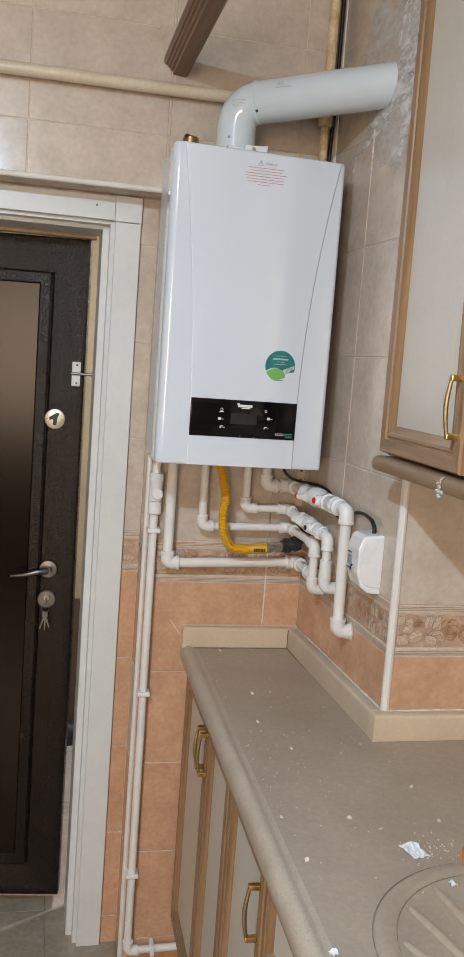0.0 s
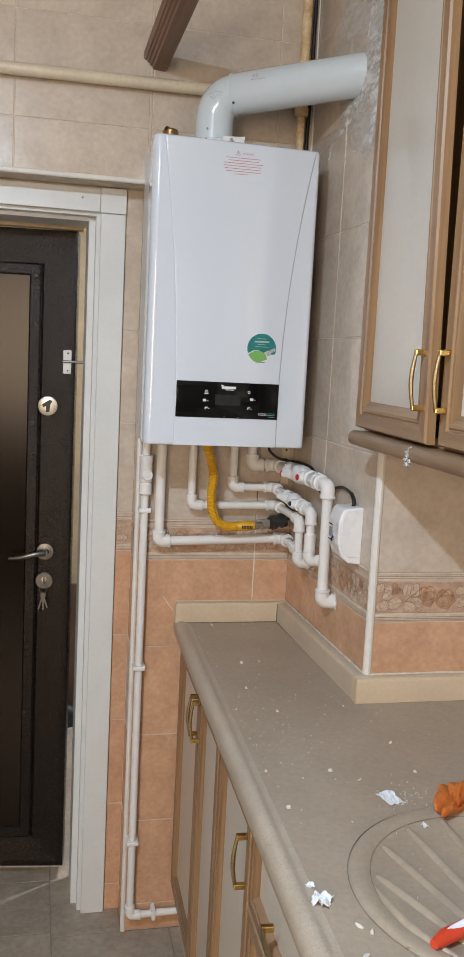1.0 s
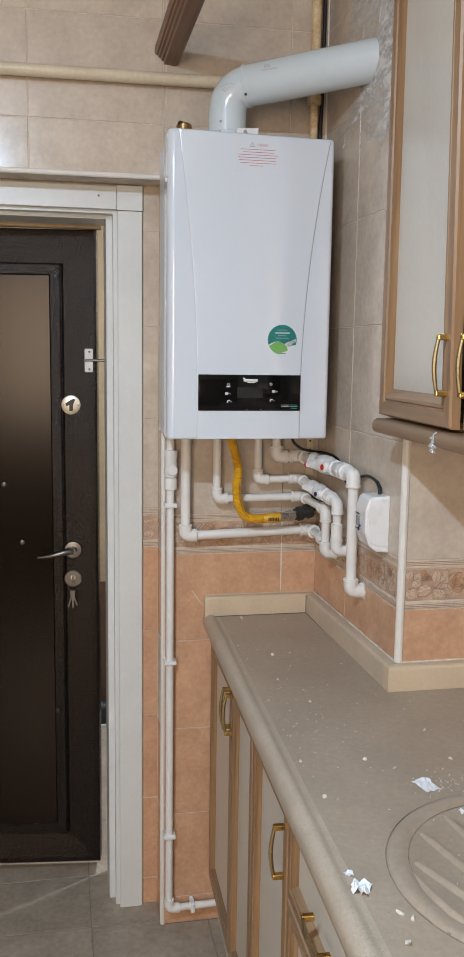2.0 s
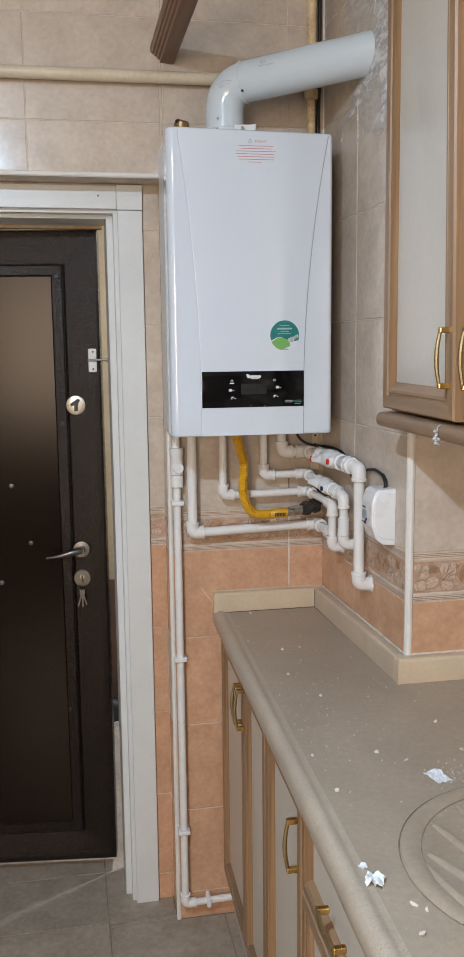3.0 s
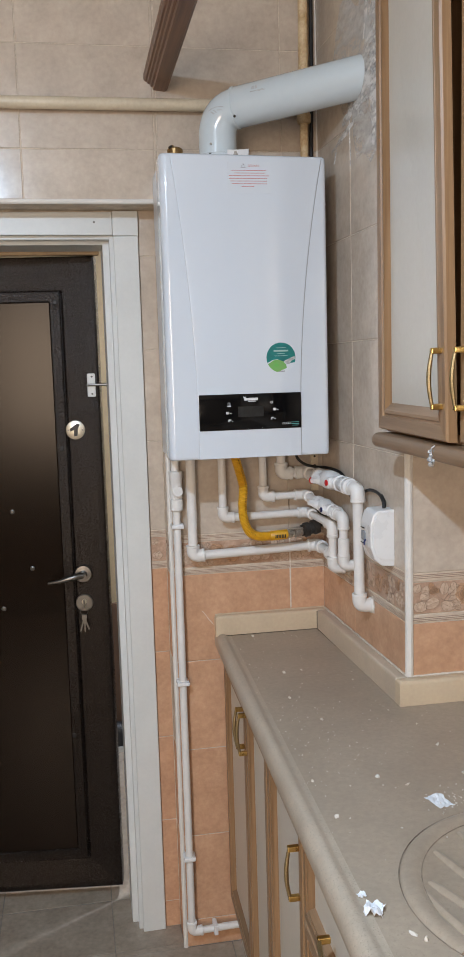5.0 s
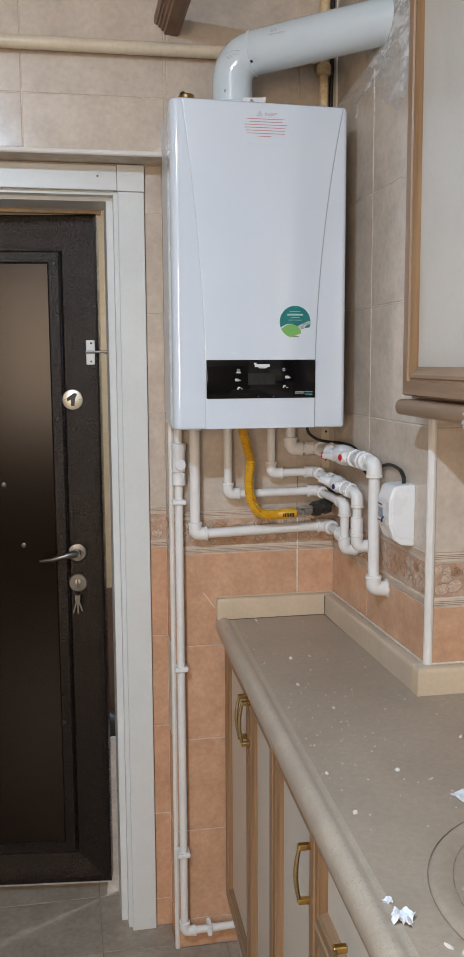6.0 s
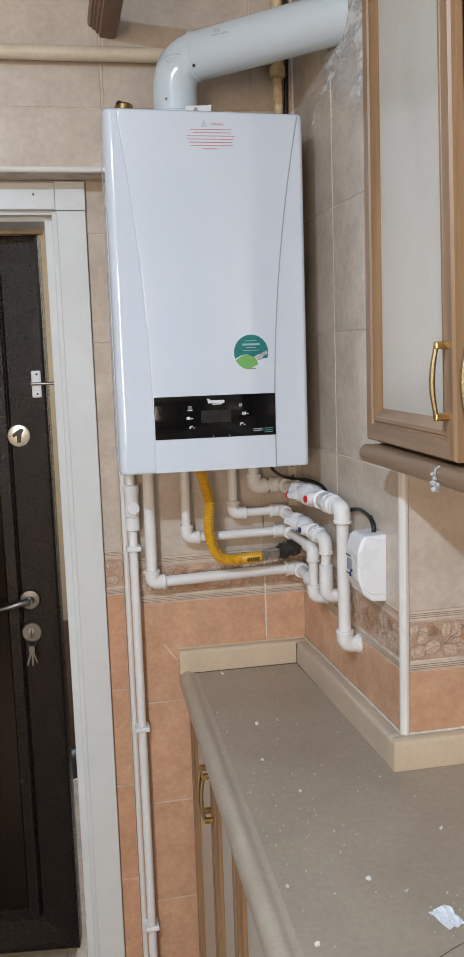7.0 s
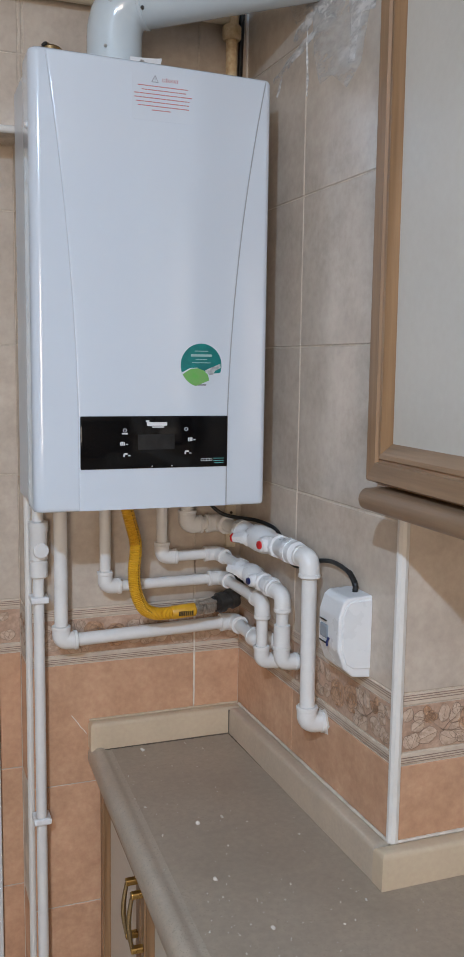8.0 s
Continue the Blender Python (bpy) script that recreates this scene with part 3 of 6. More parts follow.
for k in range(len(prof) - 1):
    bm.faces.new((rows[0][k], rows[0][k + 1], rows[1][k + 1], rows[1][k]))
bm.faces.new(rows[0][::-1]), bm.faces.new(rows[1])
part("front_edge", bm, EDGE, worktop, "lighter rounded postformed edge", smooth=True)


def upstand(poly, seam, mat=SPLASH):
    """poly: its plan; seam: the two ends of its caulk line along the tiles."""
    bm = bm_new()
    prism(bm, poly, 2, ZC + 0.0005, ZC + 0.055)
    top = [e for e in bm.edges if all(v.co.z > ZC + 0.05 for v in e.verts)]
    bmesh.ops.bevel(bm, geom=top, offset=0.009, segments=4, profile=0.5, affect="EDGES")
    up = tagged(part("upstand", bm, mat, smooth=True), "cream laminate upstand along the back of the worktop", "upstand", group="worktop upstands")
    p, q = Vector((*seam[0], ZC + 0.0545)), Vector((*seam[1], ZC + 0.0545))
    g = random.Random(len(bpy.data.objects))
    bm = bm_new()
    tube(bm, [p + (q - p) * k / 40 for k in range(41)], 0.004, 8, radii=[g.uniform(0.0023, 0.0028) for _ in range(41)])
    part("caulk_line", bm, CAULK if mat is SPLASH_SHADED or poly[0][1] < YP else mat, up, "uneven white caulk along the tiles", smooth=True)
    return up


XB = wx(YB)
upstand([(0.545, YB - 0.026), (0.545, YB - 0.0005), (XB - 0.001, YB - 0.0005), (XB - 0.001, YB - 0.026)], ((0.547, YB - 0.002), (XB - 0.003, YB - 0.002)))
upstand([(XB - 0.029, YB - 0.0265), (XB - 0.001, YB - 0.0265), (XS - 0.001, YP - 0.0005), (XS - 0.030, YP - 0.0005)], ((XB - 0.003, YB - 0.012), (XS - 0.003, YP)), SPLASH_SHADED)
upstand([(XS - 0.0305, YP - 0.030), (XS - 0.0305, YP - 0.001), (XR - 0.001, YP - 0.001), (XR - 0.001, YP - 0.030)], ((XS - 0.002, YP - 0.002), (XR - 0.004, YP - 0.002)))

bm = bm_new()
box(bm, (0.552, YB - 0.0276, ZC + 0.0001), (XB - 0.029, YB - 0.0261, ZC + 0.0018))
box(bm, (XB - 0.0305, YB - 0.0280, ZC + 0.0001), (XB - 0.0285, YB - 0.0258, ZC + 0.050))
part("joint_gap", bm, GRIME, worktop, "dark open joint at the back of the worktop")
bm = bm_new()
gen = random.Random(9)
for end in (Vector((XB - 0.025, YB - 0.19, ZC)), Vector((XB - 0.21, YB - 0.0275, ZC))):
    foot = Vector((XB - 0.0300, YB - 0.0275, ZC))
    tube(bm, [foot + (end - foot) * k / 24 for k in range(25)], 0.001, 6, radii=[0.0004 + gen.uniform(0.0004, 0.0022) * (1 - k / 25) ** 1.5 for k in range(25)])
part("corner_dirt", bm, GRIME, worktop, "dirt gathered in the inner corner")
DC, DR = (0.828, 1.09), 0.222
drainer = thing("drainer", "round speckled composite sink drainer with raised fanned ribs", "sink drainer", pose(DC[0], DC[1], ZC))
bm = bm_new()
prof = [(DR, 0.0002), (DR - 0.003, 0.0040), (DR - 0.008, 0.0060), (DR - 0.022, 0.0060), (DR - 0.028, 0.0035), (DR - 0.031, 0.0016), (0.001, 0.0016)]
seg = 72
rings = [[bm.verts.new((r * math.cos(2 * math.pi * k / seg), r * math.sin(2 * math.pi * k / seg), z)) for k in range(seg)] for r, z in prof]
for a, b in zip(rings, rings[1:]):
    for k in range(seg):
        bm.faces.new((a[k], a[(k + 1) % seg], b[(k + 1) % seg], b[k]))
part("dish", bm, COUNTER, drainer, smooth=True)
bm = bm_new()
for r in (DR + 0.0006, DR - 0.0315):
    tube(bm, [(r * math.cos(a), r * math.sin(a), 0.0012 if r > DR else 0.0022) for a in [2 * math.pi * k / 60 for k in range(61)]], 0.0007, 6, cap=False)
    part("grime_ring", bm, GRIME_SOFT, drainer, "thin brown line of dirt")
    bm = bm_new()
bm.free()
focus = Vector((-0.028, -0.330))
for k in range(-4, 5):
    ang = radians(92.2 + 7.6 * k - 3.9)
    d = Vector((math.cos(ang), math.sin(ang)))
    b_ = focus.dot(d)
    far = -b_ + math.sqrt(max(0, b_ * b_ - focus.length_squared + (DR - 0.042) ** 2))
    near = max(0.17, -b_ - math.sqrt(max(0, b_ * b_ - focus.length_squared + (DR - 0.05) ** 2)))
    bm = bm_new()
    pts = [focus + d * (near + (far - near) * i / 8) for i in range(9)]
    tube(bm, [(p.x, p.y, -0.0014) for p in pts], 0.004, 12, radii=[0.006, 0.0082, 0.0085, 0.0085, 0.0085, 0.0085, 0.0085, 0.0082, 0.006])
    part("rib", bm, COUNTER, drainer, smooth=True)


bm = bm_new()
tube(bm, [(-0.188, 0.030, 0.0004), (-0.185, -0.020, 0.0008), (-0.175, -0.070, 0.0010), (-0.158, -0.108, 0.0008), (-0.128, -0.146, 0.0004)], 0.008, 12, radii=[0.002, 0.007, 0.009, 0.007, 0.002])
part("curved_rib", bm, COUNTER, drainer, smooth=True)


# ---- cabinets ----
def door_frame_profile(stile):
    return [(0, 0.0), (0, -0.015), (0.003, -0.019), (stile * 0.46, -0.019), (stile * 0.49, -0.0145), (stile * 0.54, -0.0145), (stile * 0.58, -0.0175), (stile * 0.68, -0.0175), (stile * 0.80, -0.013), (stile * 0.96, -0.006), (stile, -0.004), (stile, 0.0)]


def handle(parent, x, z, length=0.092, level=False):
    """A gold bow handle standing on the face y = -0.019."""
    def turn(p):
        return (x + p[2], p[1], z + p[0]) if level else (x + p[0], p[1], z + p[2])
    half = length / 2
    bm = bm_new()
    pts = [(0, -0.036 - 0.006 * math.sin(math.pi * i / 10), -half + length * i / 10) for i in range(11)]
    tube(bm, [turn(p) for p in pts], 0.0036, 8, radii=[0.0034, 0.0035, 0.0037, 0.0040, 0.0042, 0.0043, 0.0042, 0.0040, 0.0037, 0.0035, 0.0034])
    h = part("handle", bm, GOLD_BOW, parent, "gold bow handle with knurled grip", smooth=True)
    for s in (-1, 1):
        bm = bm_new()
        a, b = turn((-0.0055, -0.039, s * half - 0.005)), turn((0.0055, -0.0185, s * half + 0.005))
        box(bm, [min(p, q) for p, q in zip(a, b)], [max(p, q) for p, q in zip(a, b)], 0.002)
        part("handle_foot", bm, GOLD, parent, "bright gold handle foot")
    return h


def front(cab, x0, w, z0, h, stile=0.05, hx=None, hz=None, level=False, name="door"):
    """A framed door or drawer front with a cream panel."""
    bm = bm_new()
    pr = door_frame_profile(stile)
    loops = []
    for d, y in pr:
        loops.append([bm.verts.new(p) for p in ((x0 + d, y, z0 + d), (x0 + w - d, y, z0 + d), (x0 + w - d, y, z0 + h - d), (x0 + d, y, z0 + h - d))])
    for a, b in zip(loops, loops[1:]):
        for k in range(4):
            bm.faces.new((a[k], a[(k + 1) % 4], b[(k + 1) % 4], b[k])).material_index = 1 if k in (0, 2) else 0
    door = part(name, bm, [OAK_V, OAK_H], cab, "honey oak framed front")
    bm = bm_new()
    box(bm, (x0 + stile - 0.004, -0.0075, z0 + stile - 0.004), (x0 + w - stile + 0.004, -0.001, z0 + h - stile + 0.004))
    part("panel", bm, CREAM, door, "flat cream panel")
    if hx is not None:
        handle(door, hx, hz, level=level)
    return door


def carcass(cab, x0, w, z0, h, depth):
    bm = bm_new()
    t = 0.016
    box(bm, (x0, 0.001, z0), (x0 + t, depth, z0 + h))
    box(bm, (x0 + w - t, 0.001, z0), (x0 + w, depth, z0 + h))
    box(bm, (x0 + t, 0.001, z0), (x0 + w - t, depth, z0 + t))
    box(bm, (x0 + t, 0.001, z0 + h - t), (x0 + w - t, depth, z0 + h))
    box(bm, (x0 + t, depth - t, z0 + t), (x0 + w - t, depth, z0 + h - t))
    part("body", bm, OAK_V, cab, "oak-coloured cabinet body")


BASE_ROT = -91.32
def base_unit(start, w, label, kind_, hz=0.755, inset_=0.026):
    """start: how far from the boiler wall along the fronts."""
    u = Vector((-0.023, -1, 0)).normalized()
    p = Vector((0.5825, 2.352, 0)) + u * start
    cab = thing("base_cabinet", label, "cabinet", pose(p.x, p.y, 0, 0, 0, BASE_ROT), group="base cabinets")
    carcass(cab, 0.0, w - 0.001, 0.11, 0.757, 0.27 if start < 0.5 else 0.50)
    g = 0.0015
    if kind_ == "left":
        front(cab, g, w - 2 * g, 0.152, 0.698, hx=inset_, hz=hz)
    elif kind_ == "right":
        front(cab, g, w - 2 * g, 0.152, 0.698, hx=w - inset_, hz=hz)
    else:
        front(cab, g, w - 2 * g, 0.692, 0.158, stile=0.042, hx=w / 2, hz=0.770, level=True, name="drawer_front")
        front(cab, g, w - 2 * g, 0.152, 0.537, hx=w - 0.026, hz=0.60)
    return cab


base_unit(0.0, 0.345, "honey oak base cabinet with cream door under the worktop", "right", 0.781, 0.019)
base_unit(0.347, 0.262, "narrow honey oak base cabinet with cream door and gold handle", "left", 0.781, 0.018)
base_unit(0.611, 0.318, "honey oak base cabinet with cream door and gold handle", "right")
base_unit(0.931, 0.45, "honey oak base cabinet with a drawer over a cream door", "drawer")
base_unit(1.383, 0.45, "honey oak base cabinet beside the drawer unit", "left")
base_unit(1.835, 0.45, "honey oak base cabinet at the near end of the worktop", "right")
bm = bm_new()
u = Vector((-0.023, -1, 0)).normalized()
a, b = Vector((0.594, 2.358, 0)), Vector((0.594, 2.358, 0)) + u * 2.29
prism(bm, [(a.x, a.y), (a.x + 0.016, a.y), (b.x + 0.016, b.y), (b.x, b.y)], 2, 0.0, 0.1095)
tagged(part("plinth", bm, PLINTH), "grey plinth board under the base cabinets", "plinth")

UZ, UH = 1.497, 0.93
def upper_unit(y_far, w, label, hx, ajar=0.0, warp=0.0):
    cab = thing("wall_cabinet", label, "cabinet", pose(0.829, y_far, 0, 0, 0, -90), group="wall cabinets")
    carcass(cab, 0.0, w - 0.001, UZ - 0.006, UH + 0.012, XR - 0.829 - 0.001)
    door = front(cab, 0.001 if hx > 0.1 else 0.009, w - (0.012 if warp else 0.010), UZ, UH, stile=0.058, hx=hx, hz=UZ + 0.105)
    for piece in (door, *[c for c in door.children if c.name.startswith("panel")]) if warp else ():
        for v in piece.data.vertices:
            v.co.y -= warp * v.co.x / w * (v.co.z - UZ) / UH
    if hx < 0.1:
        door.matrix_basis = pose(w, 0, 0, 0, 0, ajar) @ pose(-w, 0, 0)
    else:
        door.matrix_basis = pose(0, 0, 0, 0, 0, -ajar)
    return cab


upper_unit(1.782, 0.382, "honey oak wall cabinet with tall cream door standing slightly open", 0.392 - 0.041, 2.0, 0.018)
upper_unit(1.3990, 0.392, "honey oak wall cabinet with cream door beside the open one", 0.030, 0.0)
upper_unit(1.0065, 0.392, "honey oak wall cabinet beside two others", 0.392 - 0.030)
upper_unit(0.6140, 0.392, "honey oak wall cabinet at the end of the row", 0.030)
rail = thing("pelmet_rail", "rounded oak light pelmet under the wall cabinets", "pelmet", pose(0.0, 0, 0))
bm = bm_new()
prof = [(0.800, 1.462)] + [(0.800 - 0.013 * math.cos(radians(t)), 1.4765 + 0.0145 * math.sin(radians(t))) for t in range(-90, 91, 15)] + [(0.84, 1.4905), (0.84, 1.462)]
prism(bm, prof, 1, 1.756, 0.19)
part("bar", bm, OAK_RAIL, rail, smooth=True)
hook = thing("pelmet_clip", "small clear plastic clip hanging from the pelmet", "clip", pose(0.789, 1.446, 1.478))
bm = bm_new()
tube(bm, [(0.002, 0, 0.012), (-0.004, 0, 0.008), (-0.005, 0, -0.004), (-0.004, 0, -0.012), (0.001, 0.001, -0.018), (0.003, 0, -0.010), (0.001, 0, 0.002)], 0.0014, 8)
part("loop", bm, CLEAR, hook, smooth=True)
for x, y, z, r in [(-0.005, 0, -0.004, 0.0040), (-0.007, 0.002, -0.011, 0.0046), (-0.002, -0.002, -0.013, 0.0042), (-0.006, -0.001, -0.019, 0.0044), (-0.001, 0.002, -0.021, 0.0036), (-0.008, 0, 0.002, 0.0034), (0.003, -0.001, -0.006, 0.0038), (0.001, -0.002, 0.003, 0.0032)]:
    bm = bm_new()
    bmesh.ops.create_icosphere(bm, subdivisions=1, radius=r, matrix=Matrix.Translation((x, y, z)))
    part("bead", bm, CLEAR, hook)

# ---- moulded timber beam under the ceiling ----
bm = bm_new()
prism(bm, [(0.409, 2.349), (0.413, 2.345), (0.417, 2.345), (0.419, 2.340), (0.424, 2.339), (0.426, 2.333), (0.431, 2.332), (0.433, 2.325), (0.462, 2.322), (0.468, 2.326), (0.470, 2.338), (0.474, 2.346), (0.474, 2.362), (0.409, 2.362)], 1, YB - 0.001, 1.79)
tagged(part("timber_beam", bm, WALNUT), "brown moulded timber bracket beam standing out from the tiled wall", "beam")

# ---- gas pipes on the wall ----
bm = bm_new()
tube(bm, [(-1.79, YB - 0.026, 2.276), (0.60, YB - 0.026, 2.284), (0.806, YB - 0.026, 2.286)], 0.0150, 16)
gas = tagged(part("gas_pipe", bm, CREAM_PIPE, smooth=True), "cream painted pipe running level across the tiles", "pipe")
for x in (-0.75,):
    bm = bm_new()
    box(bm, (x - 0.009, YB - 0.041, 2.255), (x + 0.009, YB - 0.0005, 2.297), 0.002)
    part("pipe_clip", bm, CREAM_PIPE, gas, "painted pipe clip")
bm = bm_new()
tube(bm, [(0.818, YB - 0.024, ZTOP - 0.002), (0.815, YB - 0.024, 2.26)], 0.0125, 14)
riser = tagged(part("gas_riser", bm, RUSTY, smooth=True), "aged yellowish gas riser pipe in the wall corner", "pipe")
bm = bm_new()
lathe(bm, [(0, 0.015), (0.004, 0.018), (0.022, 0.018), (0.026, 0.015)], (0.815, YB - 0.024, 2.245), (0, 0, 1), 14)
part("coupling", bm, RUSTY, riser, smooth=True)
bm = bm_new()
tube(bm, [(0.815, YB - 0.024, 2.246), (0.814, YB - 0.024, 1.46)], 0.0105, 14)
part("lower_pipe", bm, RUSTY, riser, smooth=True)
bm = bm_new()
tube(bm, rounded([(0.842, YB - 0.012, ZTOP - 0.002), (0.840, YB - 0.012, 2.30), (0.836, YB - 0.013, 2.20), (0.838, YB - 0.012, 1.60)], 0.05), 0.0050, 10)
tagged(part("black_hose", bm, BLACK, smooth=True), "thin black hose running down beside the riser", "hose")


# ---- boiler ----
BX0, BX1, BY0, BY1, BZ0, BZ1 = 0.4155, 0.810, 2.134, YB - 0.004, 1.410, 2.115
boiler = thing("boiler", "white wall-hung combi boiler with black control panel", "boiler", pose(0, 0, 0))


def hull(x0, x1, y0, y1, r, n=8, rl=None):
    """Plan outline: back corners square, front corners round."""
    pts = [(x0, y1)]
    rl = rl or r
    pts += [(x0 + rl - rl * math.cos(a), y0 + rl - rl * math.sin(a)) for a in [k * math.pi / 2 / n for k in range(n + 1)]]
    pts += [(x1 - r + r * math.sin(a), y0 + r - r * math.cos(a)) for a in [k * math.pi / 2 / n for k in range(n + 1)]]
    pts += [(x1, y1)]
    return pts


def loft(bm, rows, close=True):
    vs = [[bm.verts.new(p) for p in row] for row in rows]
    k = len(vs[0])
    for a, b in zip(vs, vs[1:]):
        for i in range(k if close else k - 1):
            bm.faces.new((a[i], a[(i + 1) % k], b[(i + 1) % k], b[i]))
    if close:
        bm.faces.new(vs[0][::-1]), bm.faces.new(vs[-1])
    return vs


# rear steel chassis
bm = bm_new()
box(bm, (BX0 + 0.0065, 2.205, BZ0 + 0.004), (BX1 - 0.003, BY1, BZ1 - 0.003), 0.002)
part("chassis", bm, ENAMEL_SIDE, boiler, "white steel boiler sides")
# front cover with rounded front edges
bm = bm_new()
rows = []
for z, ins in [(BZ0 + 0.002, 0.0045), (BZ0 + 0.003, 0.002), (BZ0 + 0.0055, 0.0005), (BZ0 + 0.010, 0.0)] + [(BZ0 + 0.012 + (BZ1 - BZ0 - 0.024) * k / 12, 0.0) for k in range(1, 12)] + [(BZ1 - 0.009, 0.0), (BZ1 - 0.005, 0.0008), (BZ1 - 0.002, 0.0025), (BZ1, 0.0055)]:
    rows.append([(x, y, z) for x, y in hull(BX0 + ins, BX1 - ins, BY0 + 0.0020 + ins, 2.204, 0.011 - ins, 8, 0.018 - ins)])
loft(bm, rows)
for v in bm.verts:
    if v.co.z > BZ1 - 0.012:
        v.co.z += 0.006 * (BX1 - v.co.x) / (BX1 - BX0)
part("front_cover", bm, ENAMEL, boiler, "glossy white rounded front cover", smooth=True)


def groove_left(z):
    t = max(0.0, min(1.0, (z - 1.50) / 0.61))
    return 0.487 - 0.046 * t ** 1.9


def groove_right(z):
    t = max(0.0, min(1.0, (z - 1.50) / 0.61))
    return 0.738 + 0.060 * t ** 2.0


# raised centre shield between the two curved seams
bm = bm_new()
rows = []
zs = [BZ0 + 0.003 + (BZ1 - BZ0 - 0.008) * k / 28 for k in range(29)]
sec = lambda z: [(groove_left(z), BY0 + 0.006, z), (groove_left(z) + 0.0002, BY0 + 0.0016, z), (groove_left(z) + 0.0010, BY0 + 0.0005, z), (groove_left(z) + 0.0026, BY0, z),
                 (groove_right(z) - 0.004, BY0, z), (groove_right(z) - 0.0012, BY0 + 0.0005, z), (groove_right(z), BY0 + 0.002, z), (groove_right(z), BY0 + 0.006, z)]
loft(bm, [sec(z) for z in zs])
for v in bm.verts:
    if v.co.z > BZ1 - 0.006:
        v.co.z += 0.006 * (BX1 - v.co.x) / (BX1 - BX0)
part("centre_shield", bm, ENAMEL, boiler, "glossy white raised centre shield", smooth=True)
bm = bm_new()
pts = [(groove_right(z) + 0.0006, BY0 + 0.0018, z) for z in zs]
tube(bm, pts, 0.0008, 6)
part("seam", bm, SEAM, boiler, "thin grey seam")
bm = bm_new()
tube(bm, [(groove_left(z) - 0.0002, BY0 + 0.0019, z) for z in zs], 0.0004, 6)
part("seam", bm, SEAM_PALE, boiler, "thin grey seam")

# control panel
PX0, PX1, PZ0, PZ1 = 0.489, 0.7385, 1.480, 1.566
bm = bm_new()
box(bm, (PX0, BY0 - 0.0025, PZ0), (PX1, BY0 + 0.004, PZ1), 0.002)
panel = part("control_panel", bm, GLOSS_BLACK, boiler, "glossy black control panel with small white symbols", smooth=True)


def flat(name, polys, mat, parent, y, label="", th=0.0006):
    """Thin printed shapes lying on a face that looks to -y; polys of (x, z)."""
    bm = bm_new()
    for p in polys:
        prism(bm, p, 1, y, y - th)
    return part(name, bm, mat, parent, label)


def bar(x, z, w, h):
    return [(x, z), (x + w, z), (x + w, z + h), (x, z + h)]


def ring_poly(cx, cz, r0, r1, n=14, a0=0, a1=360):
    quads = []
    for k in range(n):
        a, b = radians(a0 + (a1 - a0) * k / n), radians(a0 + (a1 - a0) * (k + 1) / n)
        quads.append([(cx + r0 * math.cos(a), cz + r0 * math.sin(a)), (cx + r1 * math.cos(a), cz + r1 * math.sin(a)), (cx + r1 * math.cos(b), cz + r1 * math.sin(b)), (cx + r0 * math.cos(b), cz + r0 * math.sin(b))])
    return quads


YPN = BY0 - 0.0025
flat("display", [bar(0.583, 1.511, 0.062, 0.025)], DISPLAY, panel, YPN, "grey display window")
flat("logo", [bar(0.598, 1.550, 0.034, 0.006), bar(0.596, 1.556, 0.006, 0.003), bar(0.607, 1.547, 0.020, 0.002)], INK_WHITE, panel, YPN, "white maker's mark drawn as plain bars")
flat("power_symbol", ring_poly(0.561, 1.543, 0.0022, 0.0032) + [bar(0.556, 1.5365, 0.010, 0.0022)], INK_WHITE, panel, YPN)
flat("reset_symbol", ring_poly(0.665, 1.544, 0.0022, 0.0031), INK_WHITE, panel, YPN)
flat("heating_symbol", [bar(0.5535, 1.5185, 0.002, 0.006), bar(0.5562, 1.5185, 0.002, 0.006), bar(0.5589, 1.5185, 0.002, 0.006), bar(0.5625, 1.520, 0.004, 0.0012)], INK_WHITE, panel, YPN)
flat("heating_symbol", [bar(0.6685, 1.524, 0.002, 0.006), bar(0.6712, 1.524, 0.002, 0.006), bar(0.6739, 1.524, 0.002, 0.006), bar(0.6775, 1.5255, 0.004, 0.0012)], INK_WHITE, panel, YPN)
flat("tap_symbol", [bar(0.5595, 1.5035, 0.006, 0.0025), bar(0.5585, 1.500, 0.0024, 0.004), bar(0.5665, 1.501, 0.004, 0.0012)], INK_WHITE, panel, YPN)
flat("tap_symbol", [bar(0.6635, 1.506, 0.006, 0.0025), bar(0.6625, 1.5025, 0.0024, 0.004), bar(0.6705, 1.5035, 0.004, 0.0012)], INK_WHITE, panel, YPN)
flat("model_mark", [bar(0.6910, 1.4900, 0.020, 0.0010), bar(0.6910, 1.4940, 0.020, 0.0010)] + [bar(0.6910 + 0.0048 * k, 1.4910, 0.0009, 0.0030) for k in range(5)], SILVER_INK, panel, YPN, "pale model mark drawn as plain bars")
flat("model_mark", [bar(0.7130, 1.4900, 0.0185, 0.0010), bar(0.7130, 1.4940, 0.0185, 0.0010), bar(0.7145, 1.4862, 0.0165, 0.0010)], INK_TEAL, panel, YPN, "teal model mark drawn as plain bars")
for x in (0.606, 0.640):
    flat("indicator", [bar(x, 1.4828, 0.0016, 0.0016)], INK_WHITE, panel, YPN)

